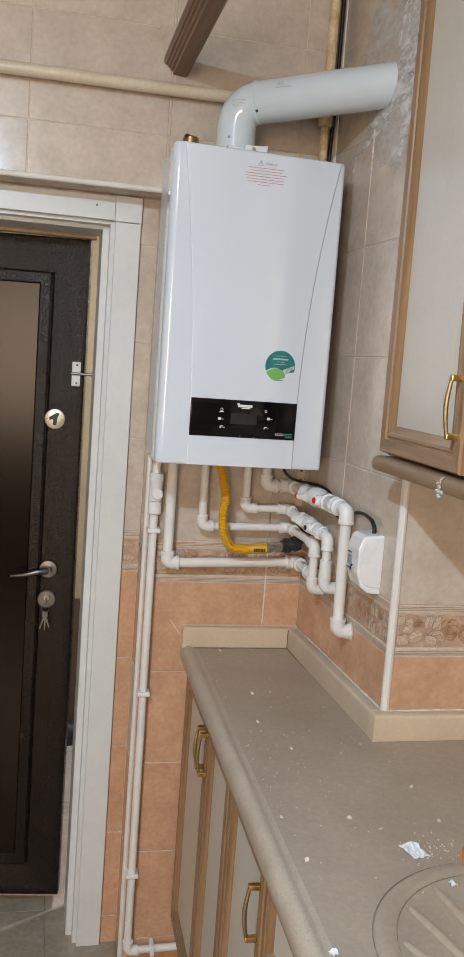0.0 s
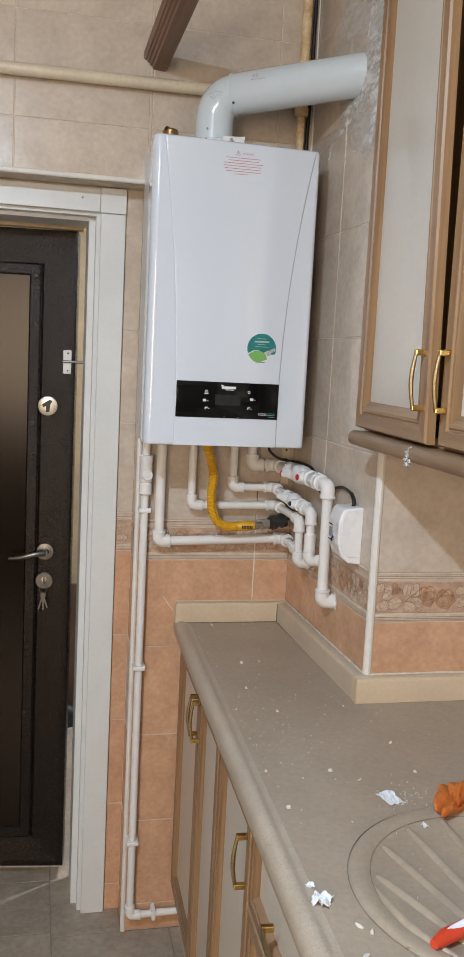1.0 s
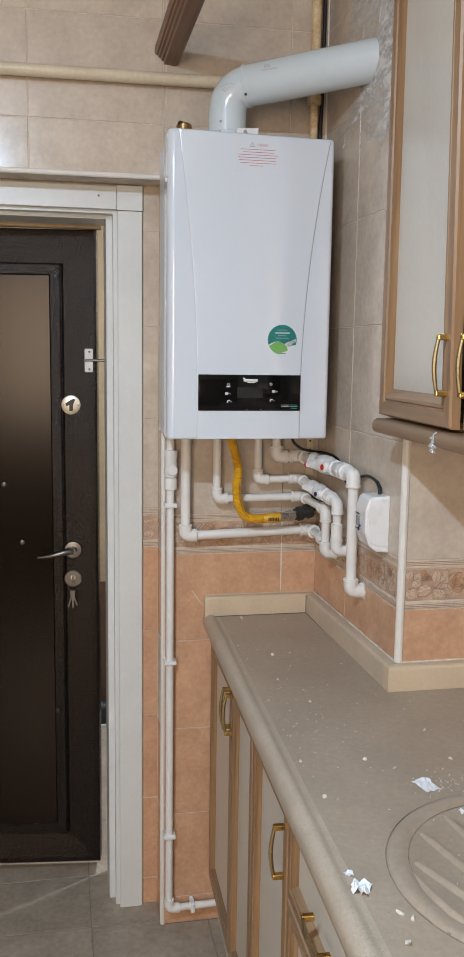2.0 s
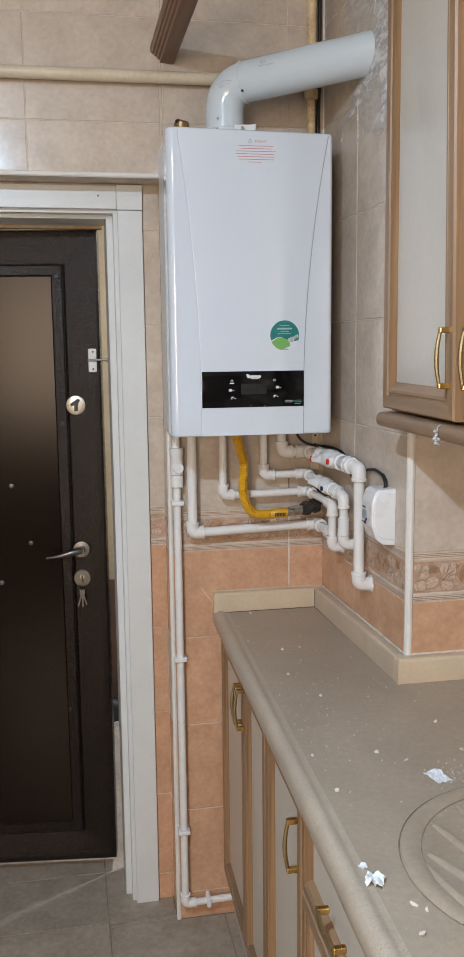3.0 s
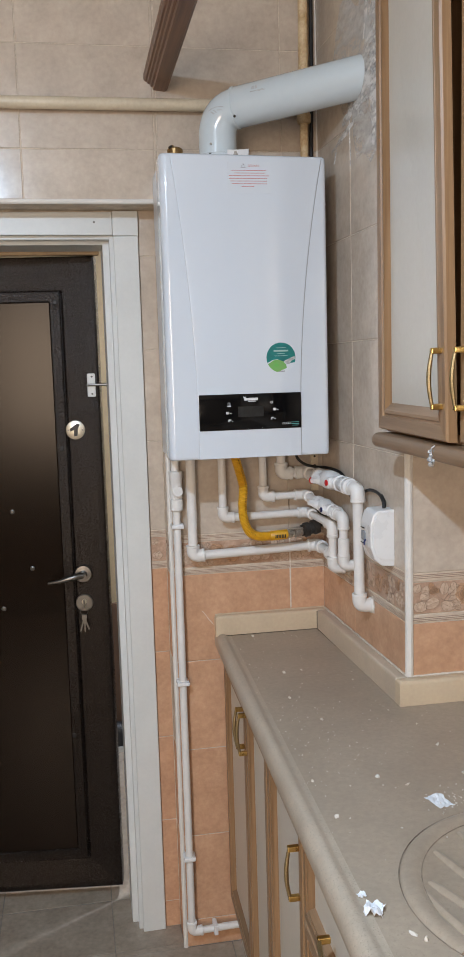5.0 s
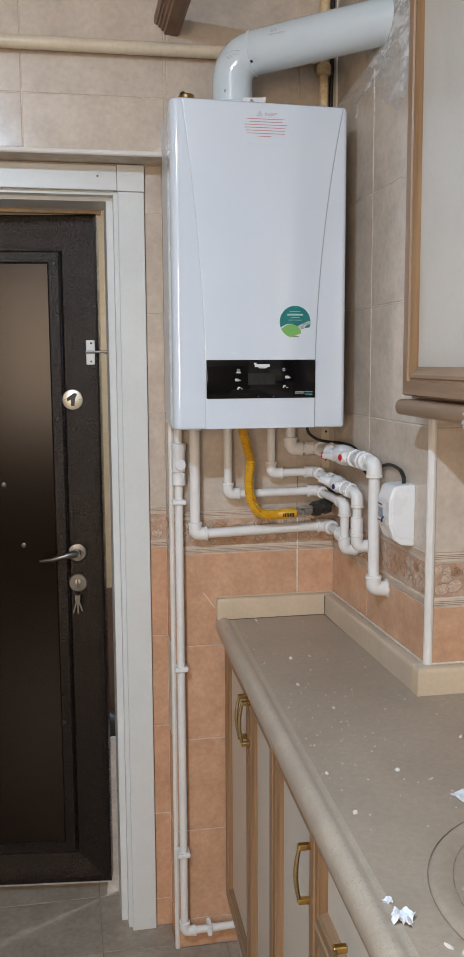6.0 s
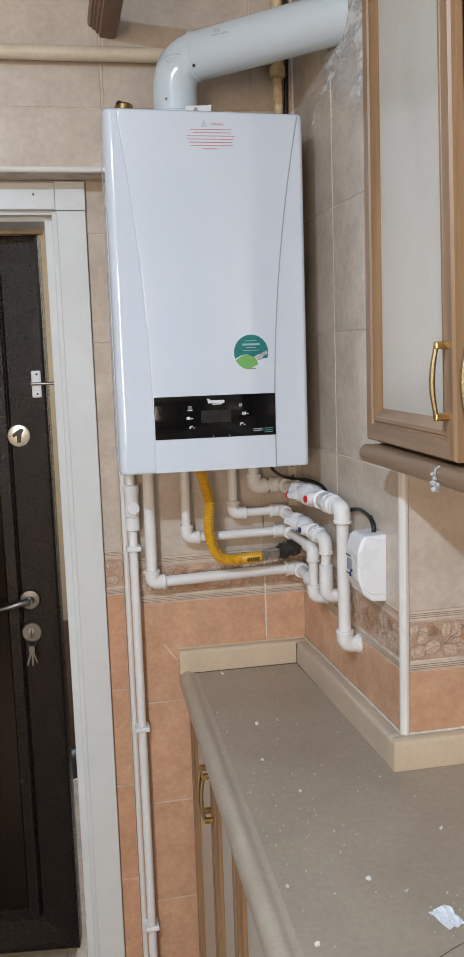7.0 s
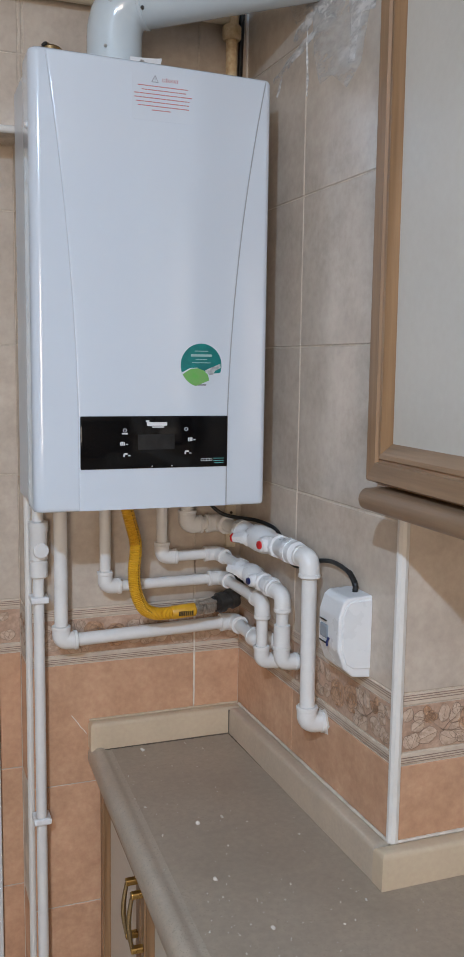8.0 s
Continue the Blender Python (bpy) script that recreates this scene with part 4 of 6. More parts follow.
# round sticker
SC, SR = (0.691, 1.6495), 0.0355
sticker = flat("sticker", [[(SC[0] + SR * math.cos(radians(k)), SC[1] + SR * math.sin(radians(k))) for k in range(0, 360, 8)]], LABEL, boiler, BY0, "round sticker, teal above green, with pale lines", 0.0003)
def arc_pts(a0, a1, r=SR):
    return [(SC[0] + r * math.cos(radians(k)), SC[1] + r * math.sin(radians(k))) for k in range(a0, a1 + 1, 5)]


flat("sticker_top", [arc_pts(-20, 200) + [(SC[0] - 0.020, SC[1] - 0.005), (SC[0] - 0.008, SC[1] - 0.004), (SC[0] + 0.006, SC[1] - 0.010), (SC[0] + 0.018, SC[1] - 0.014)]], TEAL, sticker, BY0 - 0.0003, "dark teal upper field", 0.0003)
flat("sticker_green", [arc_pts(205, 255) + [(SC[0] + 0.004, SC[1] - 0.029), (SC[0] + 0.014, SC[1] - 0.025), (SC[0] + 0.012, SC[1] - 0.016), (SC[0] + 0.005, SC[1] - 0.009), (SC[0] - 0.006, SC[1] - 0.005), (SC[0] - 0.018, SC[1] - 0.006)]], LIME, sticker, BY0 - 0.0006, "lime green lower field", 0.0003)
flat("sticker_tap", [[(SC[0] + 0.006, SC[1] - 0.009), (SC[0] + 0.016, SC[1] - 0.004), (SC[0] + 0.024, SC[1] - 0.001), (SC[0] + 0.033, SC[1] + 0.003), (SC[0] + 0.034, SC[1] - 0.004), (SC[0] + 0.024, SC[1] - 0.009), (SC[0] + 0.021, SC[1] - 0.015), (SC[0] + 0.014, SC[1] - 0.016)]], SILVER_INK, sticker, BY0 - 0.0009, "silver-grey shape", 0.0003)
flat("sticker_lines", [bar(SC[0] - 0.012, SC[1] + 0.0225, 0.024, 0.0012), bar(SC[0] - 0.018, SC[1] + 0.0140, 0.036, 0.0040), bar(SC[0] - 0.010, SC[1] + 0.0090, 0.020, 0.0012), bar(SC[0] - 0.016, SC[1] + 0.0035, 0.032, 0.0012)], STICKER_INK, sticker, BY0 - 0.0006, "pale lines of small print", 0.0003)
flat("sticker_mark", [bar(SC[0] - 0.009, SC[1] - 0.0335, 0.018, 0.0022)], INK_GREY, sticker, BY0 - 0.0003, "", 0.0003)

# warning label
warn = flat("warning_label", [bar(0.574, 2.030, 0.101, 0.071)], LABEL, boiler, BY0, "pale warning label with red print", 0.0003)
tri = [(0.6105, 2.0985), (0.6045, 2.0875), (0.6165, 2.0875)]
def inset(p, q, k):
    return (p[0] + (q[0] - p[0]) * k, p[1] + (q[1] - p[1]) * k)
cen = (0.6105, 2.0912)
flat("warning_triangle", [[tri[i], tri[(i + 1) % 3], inset(tri[(i + 1) % 3], cen, 0.22), inset(tri[i], cen, 0.22)] for i in range(3)] + [bar(0.6101, 2.0905, 0.0008, 0.004), bar(0.6101, 2.0888, 0.0008, 0.001)], INK_GREY, warn, BY0 - 0.0003, "grey warning triangle", 0.0003)
rows_ = [(0.583, 0.082), (0.589, 0.072), (0.577, 0.094), (0.577, 0.090), (0.580, 0.086), (0.583, 0.084), (0.606, 0.030)]
gen = random.Random(4)
for i, (x, w) in enumerate(rows_):
    bars, xx = [], x
    while xx < x + w - 0.002:
        k = gen.uniform(0.003, 0.010)
        bars.append(bar(xx, 2.0810 - 0.0060 * i, min(k, x + w - xx), 0.0014))
        xx += k + 0.0010
    flat("print_line", bars, INK_RED, warn, BY0 - 0.0003, "", 0.0003)
txt = bpy.data.curves.new("warning_word", "FONT")
txt.body, txt.size, txt.extrude = "D\u0130KKAT", 0.0072, 0.00015
txt.materials.append(INK_RED)
word = new("warning_word", txt)
word.parent = warn
word.matrix_basis = pose(0.622, BY0 - 0.0005, 2.0895, 90, 0, 0)
tagged(word, "grey printed warning word")

# side screw cap and lower bracket
for x, s in ((BX0 + 0.0005, -1), (BX1 - 0.0005, 1)):
    bm = bm_new()
    lathe(bm, [(0, 0.005), (0.003, 0.005), (0.0045, 0.003)], (x, 2.160, 2.010), (s, 0, 0), 12)
    part("side_screw", bm, VALVE, boiler)
bm = bm_new()
box(bm, (0.822, YB - 0.010, 1.290), (0.842, YB - 0.001, 1.404), 0.001)
box(bm, (0.822, YB - 0.016, 1.398), (0.842, YB - 0.001, 1.404), 0.001)
bracket = tagged(part("wall_bracket", bm, CREAM_PIPE), "cream perforated steel bracket under the boiler", "bracket")
for z in (1.312, 1.336, 1.360, 1.384):
    bm = bm_new()
    lathe(bm, [(0, 0.003), (0.0006, 0.003)], (0.832, YB - 0.0101, z), (0, -1, 0), 10)
    part("bracket_hole", bm, IRON, bracket)

# brass vent valve on the top
vent = thing("vent_valve", "small brass vent valve on top of the boiler", "valve", pose(0.466, 2.240, BZ1 + 0.0025))
bm = bm_new()
lathe(bm, [(0, 0.012), (0.016, 0.012), (0.018, 0.0180), (0.034, 0.0180), (0.036, 0.0160), (0.038, 0.0120)], (0, 0, 0), (0, 0, 1), 20)
body = part("valve_body", bm, BRASS, vent, smooth=True)
for k in range(20):
    a = 2 * math.pi * k / 20
    bm = bm_new()
    box(bm, (-0.0012, 0.0176, 0.0195), (0.0012, 0.0188, 0.0325))
    part("knurl", bm, BRASS, body, m=Matrix.Rotation(a, 4, "Z"))
bm = bm_new()
lathe(bm, [(0, 0.0048), (0.003, 0.0052), (0.006, 0.0052), (0.007, 0.0030)], (-0.009, -0.008, 0.034), (-0.60, -0.50, 0.62), 12)
part("spout", bm, IRON, vent, "dark outlet nozzle", smooth=True)
bm = bm_new()
lathe(bm, [(0, 0.0042), (0.005, 0.0042), (0.006, 0.003)], (-0.006, 0, 0.037), (0, 0, 1), 10)
part("pin", bm, BRASS, vent)

# ---- flue ----
flue = thing("flue", "white enamelled flue elbow and pipe running into the wall", "flue pipe", pose(0, 0, 0))
FX, FY = 0.573, 2.252
E1 = Vector((FX, FY, 2.241))
E2 = Vector((XS + 0.03, 2.045, 2.277))
way = (E2 - E1).normalized()
bm = bm_new()
path = rounded([(FX, FY, BZ1 + 0.004), E1, E1 + way * 0.40], 0.062, 10)
# the elbow ends a short way into the level run
elbow_pts = [p for p in path[:-1]]
tube(bm, elbow_pts + [elbow_pts[-1] + way * 0.006], 0.0460, 32, radii=[0.0460] * (len(elbow_pts) + 1))
part("elbow", bm, FLUE_WHITE, flue, "glossy white flue elbow", smooth=True)
bm = bm_new()
start = elbow_pts[-1] - way * 0.008
tube(bm, [start, start + way * 0.002, E2 - way * 0.045, E2], 0.0470, 36, radii=[0.0468, 0.0478, 0.0472, 0.0472])
part("straight_pipe", bm, FLUE_WHITE, flue, "glossy white straight flue pipe", smooth=True)
bm = bm_new()
lathe(bm, [(0, 0.066), (0.003, 0.067), (0.005, 0.064), (0.006, 0.052), (0.020, 0.051), (0.022, 0.047)], (FX, FY, BZ1 + 0.0025), (0, 0, 1), 32)
collar = part("collar", bm, FLUE_WHITE, flue, smooth=True)
for rad, lift, size, mat in ((0.0508, 0.018, 0.0036, IRON), (0.0458, 0.044, 0.0028, GALV)):
    a = radians(-121)
    bm = bm_new()
    lathe(bm, [(0, size), (0.002, size), (0.003, size * 0.6)], (FX + rad * math.cos(a), FY + rad * math.sin(a), BZ1 + lift), (math.cos(a), math.sin(a), 0), 10)
    part("collar_screw", bm, mat, collar)
bm = bm_new()
prism(bm, [(FX + 0.010, BZ1 + 0.004), (FX + 0.062, BZ1 + 0.004), (FX + 0.065, BZ1 + 0.030), (FX + 0.046, BZ1 + 0.026), (FX + 0.012, BZ1 + 0.027)], 1, FY - 0.060, FY - 0.054)
bmesh.ops.bevel(bm, geom=bm.edges[:], offset=0.0012, segments=1, affect="EDGES")
part("flange_clip", bm, VALVE, collar, "white folded flange clip")
bm = bm_new()
prism(bm, [(FX + 0.023, BZ1 + 0.006), (FX + 0.041, BZ1 + 0.006), (FX + 0.034, BZ1 + 0.023), (FX + 0.029, BZ1 + 0.023)], 1, FY - 0.0618, FY - 0.0598)
part("clip_fold", bm, GALV, collar, "grey folded tongue of the clip")
bm = bm_new()
lathe(bm, [(0, 0.0465), (0.001, 0.0492), (0.005, 0.0492), (0.007, 0.0474)], start - way * 0.001, way, 36)
part("joint_lip", bm, FLUE_WHITE, flue, "raised lip of the pipe socket", smooth=True)
side = way.cross(Vector((0, 0, 1))).normalized()
p = start + way * 0.012 + side * 0.0364 + Vector((0, 0, -0.030))
bm = bm_new()
lathe(bm, [(0, 0.0030), (0.003, 0.0030), (0.004, 0.0015)], p, side, 10)
part("pipe_screw", bm, IRON, flue, "dark fixing screw")
# printed marks, wrapped on the pipe
def pipe_mark(name, base, axis, s0, s1, a0, a1, rad, mat):
    axis = axis.normalized()
    u = axis.cross(Vector((0, 0, 1))).normalized()
    v = u.cross(axis)
    bm = bm_new()
    vs = []
    for k in range(5):
        a = radians(a0 + (a1 - a0) * k / 4)
        d = u * math.cos(a) + v * math.sin(a)
        vs.append((bm.verts.new(base + axis * s0 + d * rad), bm.verts.new(base + axis * s1 + d * rad), bm.verts.new(base + axis * s0 + d * (rad + 0.0004)), bm.verts.new(base + axis * s1 + d * (rad + 0.0004))))
    for p, q in zip(vs, vs[1:]):
        bm.faces.new((p[2], p[3], q[3], q[2])), bm.faces.new((p[0], q[0], q[1], p[1]))
        bm.faces.new((p[0], p[2], q[2], q[0])), bm.faces.new((p[1], q[1], q[3], p[3]))
    part(name, bm, mat, flue, "faint grey printed mark")


for s0, s1, a0, a1 in [(0.060, 0.066, 22, 34), (0.068, 0.074, 22, 34), (0.056, 0.090, 14, 17), (0.076, 0.094, 12, 14)]:
    pipe_mark("print_mark", start, way, s0, s1, a0, a1, 0.0473, MARK_INK)


def elbow_mark(s0, s1, a0, a1, wide):
    """A printed row on the bend: along the bend from s0 to s1 metres past its middle while turning from a0 to a1 degrees round it."""
    em = len(elbow_pts) // 2
    u = way.cross(Vector((0, 0, 1))).normalized()
    bm, vs = bm_new(), []
    for k in range(9):
        f = em + (s0 + (s1 - s0) * k / 8) / 0.0097
        i0 = max(1, min(len(elbow_pts) - 2, int(f)))
        c = elbow_pts[i0].lerp(elbow_pts[i0 + 1], f - i0)
        ax = (elbow_pts[i0 + 1] - elbow_pts[i0]).normalized()
        v = u.cross(ax)
        row = []
        for da in (-wide, wide):
            a = radians(a0 + (a1 - a0) * k / 8 + da)
            row.append(bm.verts.new(c + (u * math.cos(a) + v * math.sin(a)) * 0.0466))
        vs.append(row)
    for p, q in zip(vs, vs[1:]):
        bm.faces.new((p[0], q[0], q[1], p[1]))
    part("print_mark", bm, MARK_INK, flue, "faint grey printed mark")


for row in [(-0.007, 0.028, 24, -4, 1.3), (-0.006, -0.002, 8, 5, 6.0), (0.001, 0.004, 4, 2, 6.0), (0.009, 0.022, 0, -10, 1.4)]:
    elbow_mark(*row)
# patched plaster round the flue on the wall
gen = random.Random(11)


def ragged_plaster(name, colour, scale, lo, hi, most):
    """Plaster wiped so thin that the tile shows through in places."""
    m = bpy.data.materials.new(name)
    m.use_nodes = True
    n, l = m.node_tree.nodes, m.node_tree.links
    b = n["Principled BSDF"]
    b.inputs["Base Color"].default_value, b.inputs["Roughness"].default_value = (*colour, 1), 0.9
    tc, mp, no, mr = n.new("ShaderNodeTexCoord"), n.new("ShaderNodeMapping"), n.new("ShaderNodeTexNoise"), n.new("ShaderNodeMapRange")
    mp.inputs["Rotation"].default_value, mp.inputs["Scale"].default_value = (radians(-32), 0, 0), (1, 1.0, 2.6)
    no.inputs["Scale"].default_value, no.inputs["Detail"].default_value, no.inputs["Roughness"].default_value = scale, 6, 0.68
    l.new(tc.outputs["Object"], mp.inputs["Vector"]), l.new(mp.outputs[0], no.inputs["Vector"])
    mr.inputs["From Min"].default_value, mr.inputs["From Max"].default_value, mr.inputs["To Max"].default_value = lo, hi, most
    l.new(no.outputs["Fac"], mr.inputs["Value"]), l.new(mr.outputs[0], b.inputs["Alpha"])
    bu = n.new("ShaderNodeBump")
    bu.inputs["Strength"].default_value, bu.inputs["Distance"].default_value = 0.4, 0.002
    l.new(no.outputs["Fac"], bu.inputs["Height"]), l.new(bu.outputs[0], b.inputs["Normal"])
    return m


PATCH_THIN = ragged_plaster("ragged_plaster_stroke", (0.75, 0.73, 0.70), 20, 0.33, 0.60, 0.95)
film = ragged_plaster("thin_plaster_film", (0.74, 0.72, 0.69), 6, 0.34, 0.66, 0.80)
patch = thing("plaster_patch", "rough white plaster smears round the flue hole", "plaster patch", FLUE_WALL)
def smear(y0, z0, y1, z1, w, th=0.0022):
    """One trowel stroke of plaster on the flue wall."""
    n, bm = 9, bm_new()
    d = Vector((y1 - y0, z1 - z0))
    nrm = Vector((-d.y, d.x)).normalized()
    top, low = [], []
    for i in range(n):
        t = i / (n - 1)
        c = Vector((y0, z0)) + d * t
        ww = w * (0.35 + 0.65 * math.sin(math.pi * min(1, t * 0.9 + 0.08))) * gen.uniform(0.6, 1.15)
        top.append(c + nrm * ww)
        low.append(c - nrm * ww * gen.uniform(0.7, 1.1))
    a = [bm.verts.new((XS - 0.0004, p.x, p.y)) for p in top]
    m_ = [bm.verts.new((XS - th * gen.uniform(0.6, 1.3), (p.x + q.x) / 2, (p.y + q.y) / 2)) for p, q in zip(top, low)]
    b = [bm.verts.new((XS - 0.0004, p.x, p.y)) for p in low]
    for i in range(n - 1):
        bm.faces.new((a[i], a[i + 1], m_[i + 1], m_[i]))
        bm.faces.new((m_[i], m_[i + 1], b[i + 1], b[i]))
    part("stroke", bm, PATCH_THIN, patch, smooth=True)


for args in [(2.00, 2.30, 1.93, 2.44, 0.040), (2.03, 2.22, 1.95, 2.30, 0.045), (1.98, 2.20, 1.90, 2.34, 0.050), (2.10, 2.235, 2.02, 2.180, 0.016),
             (2.25, 2.150, 2.02, 2.200, 0.009), (2.12, 2.20, 2.115, 2.090, 0.005), (2.02, 2.34, 1.97, 2.50, 0.020), (2.235, 2.120, 2.215, 2.150, 0.006),
             (2.17, 2.195, 2.09, 2.215, 0.014), (1.97, 2.10, 1.90, 2.46, 0.045), (1.93, 2.16, 1.88, 2.40, 0.050), (2.06, 2.19, 1.98, 2.235, 0.030), (2.00, 2.24, 1.96, 2.40, 0.040)]:
    smear(*args)


gen = random.Random(3)
bm = bm_new()
cen_y, cen_z = 2.03, 2.28
rim = []
for k in range(28):
    a = 2 * math.pi * k / 28
    rr = 0.17 + 0.05 * math.sin(3 * a + 0.6) + gen.uniform(-0.025, 0.025)
    rim.append((min(2.34, cen_y + rr * 0.95 * math.cos(a)), cen_z + rr * (1.5 if math.sin(a) > 0 else 0.95) * math.sin(a)))
lo = [bm.verts.new((XS - 0.0006, y, z)) for y, z in rim]
mid = [bm.verts.new((XS - 0.0013, cen_y + (y - cen_y) * 0.8, cen_z + (z - cen_z) * 0.8)) for y, z in rim]
for k in range(28):
    bm.faces.new((lo[k], lo[(k + 1) % 28], mid[(k + 1) % 28], mid[k]))
bm.faces.new(mid)
part("film", bm, film, patch, "thin wiped plaster film", smooth=True)


# ---- plumbing under the boiler ----
def fitting(parent, corner, din, dout, r, name="elbow", leg=0.019, mat=PPR):
    c, a, b = Vector(corner), Vector(din).normalized(), Vector(dout).normalized()
    bm = bm_new()
    rr = r * 1.36
    tube(bm, rounded([c - a * (leg + 0.010), c - a * 0.001, c + b * (leg + 0.010)], 0.020, 6), rr, 16)
    lathe(bm, [(0, rr), (0.001, rr * 1.07), (0.006, rr * 1.07), (0.007, rr)], c - a * (leg + 0.011), a, 16)
    lathe(bm, [(0, rr), (0.001, rr * 1.07), (0.006, rr * 1.07), (0.007, rr)], c + b * (leg + 0.004), b, 16)
    return part(name, bm, mat, parent, "white moulded pipe elbow", smooth=True)


def sleeve(parent, at, d, r, length=0.034, name="coupling"):
    d = Vector(d).normalized()
    bm = bm_new()
    lathe(bm, [(0, r * 1.2), (0.001, r * 1.36), (length - 0.001, r * 1.36), (length, r * 1.2)], Vector(at) - d * length / 2, d, 16)
    return part(name, bm, PPR, parent, "white pipe coupling", smooth=True)


def pipe_run(label, pts, r, skip=()):
    """Straight white pipes joined by moulded elbows at the bends."""
    run = thing("water_pipe", label, "pipe", pose(0, 0, 0), group="boiler pipes")
    pts = [Vector(p) for p in pts]
    for a, b in zip(pts, pts[1:]):
        bm = bm_new()
        tube(bm, [a, b], r, 16)
        part("pipe", bm, PPR, run, smooth=True)
    for i in range(1, len(pts) - 1):
        if i not in skip:
            fitting(run, pts[i], pts[i] - pts[i - 1], pts[i + 1] - pts[i], r)
    return run


YW = 2.336
R1, R2 = 0.0105, 0.0125
WALLX = XS + 0.004
run2 = pipe_run("white plastic heating pipe crossing from the boiler to the corner",
                [(0.489, YW, BZ0 + 0.002), (0.489, YW, 1.136), (0.832, YW, 1.146), (0.838, 2.215, 1.140), (WALLX, 2.213, 1.139)], R2)
sleeve(run2, (0.489, YW, BZ0 - 0.006), (0, 0, 1), R2, 0.02)
run3 = pipe_run("white plastic water pipe with level run and drop to the wall",
                [(0.572, YW, BZ0 + 0.002), (0.572, YW, 1.234), (0.806, YW, 1.236), (0.822, 2.166, 1.228), (0.822, 2.166, 1.118), (WALLX, 2.164, 1.118)], R1)
sleeve(run3, (0.572, YW, BZ0 - 0.004), (0, 0, 1), R1, 0.018)
run4 = pipe_run("white plastic water pipe with blue-marked valve and drop to the wall",
                [(0.682, YW, BZ0 + 0.002), (0.682, YW, 1.284), (0.797, YW, 1.286), (0.825, 2.083, 1.262), (0.825, 2.083, 1.142), (WALLX, 2.081, 1.142)], R1)
sleeve(run4, (0.682, YW, BZ0 - 0.004), (0, 0, 1), R1, 0.018)
sleeve(run4, (0.825, 2.083, 1.190), (0, 0, 1), R1, 0.04)
run5 = pipe_run("white plastic heating pipe with red-marked valve and long drop",
                [(0.732, YW, BZ0 + 0.002), (0.732, YW, 1.344), (0.800, YW, 1.346), (0.836, 2.003, 1.340), (0.838, 2.003, 1.063), (WALLX, 2.001, 1.063)], R2)


def valve(run, a, b, cap, r, back, front_cap=True):
    """A white inline valve with a bonnet slanting back and a capped side boss; back: the way of the bonnet."""
    a, b = Vector(a), Vector(b)
    d = (b - a).normalized()
    ln = (b - a).length
    bm = bm_new()
    lathe(bm, [(0, r * 1.3), (0.004, r * 1.55), (ln * 0.15, r * 1.55), (ln * 0.18, r * 1.30), (ln * 0.26, r * 1.32), (ln * 0.30, r * 1.72), (ln * 0.38, r * 1.92), (ln * 0.50, r * 1.92), (ln * 0.57, r * 1.55), (ln * 0.63, r * 1.34), (ln * 0.80, r * 1.34), (ln * 0.82, r * 1.60), (ln - 0.003, r * 1.62), (ln, r * 1.2)], a, d, 18)
    v = part("valve", bm, VALVE, run, "white plastic stop valve", smooth=True)
    for f, k in ((0.08, 1.72), (0.70, 1.72), (0.90, 1.78)):
        bm = bm_new()
        lathe(bm, [(0, r * 1.3), (0.002, r * k), (0.011, r * k), (0.013, r * 1.3)], a + d * (ln * f - 0.006), d, 8)
        part("valve_collar", bm, VALVE, run)
    back = Vector(back).normalized()
    c = a + d * ln * 0.42
    bm = bm_new()
    lathe(bm, [(0, r * 1.35), (r * 1.9, r * 1.35), (r * 2.0, r * 1.2), (r * 2.5, r * 1.2)], c, back, 14)
    part("bonnet", bm, VALVE, run, smooth=True)
    bm = bm_new()
    lathe(bm, [(0, r * 1.05), (r * 1.0, r * 1.0), (r * 1.1, r * 0.85), (r * 2.6, r * 0.72), (r * 2.7, r * 0.6)], c + back * r * 2.4, back, 6)
    part("bonnet_nut", bm, VALVE, run, "faceted bonnet nut")
    if front_cap:
        bm = bm_new()
        lathe(bm, [(0, r * 0.70), (0.004, r * 0.70), (0.005, r * 0.45)], c + back * r * 5.0, back, 14)
        part("valve_cap", bm, cap, run, "coloured valve cap")
    low = Vector((-0.98, -0.18, 0.02)).normalized()
    c2 = a + d * ln * 0.62
    bm = bm_new()
    lathe(bm, [(0, r * 1.25), (r * 1.5, r * 1.15), (r * 2.2, r * 0.95), (r * 2.3, r * 0.6)], c2, low, 14)
    part("side_boss", bm, VALVE, run, smooth=True)
    bm = bm_new()
    lathe(bm, [(0, r * 0.60), (0.003, r * 0.58), (0.004, r * 0.4)], c2 + low * r * 2.25, low, 14)
    part("valve_cap", bm, cap, run, "coloured valve cap")


valve(run5, (0.808, 2.258, 1.346), (0.832, 2.040, 1.341), RED, R2, (-0.50, 0.86, -0.10))
valve(run4, (0.806, 2.250, 1.278), (0.822, 2.112, 1.265), BLUE, R1, (-0.62, 0.77, 0.12), False)

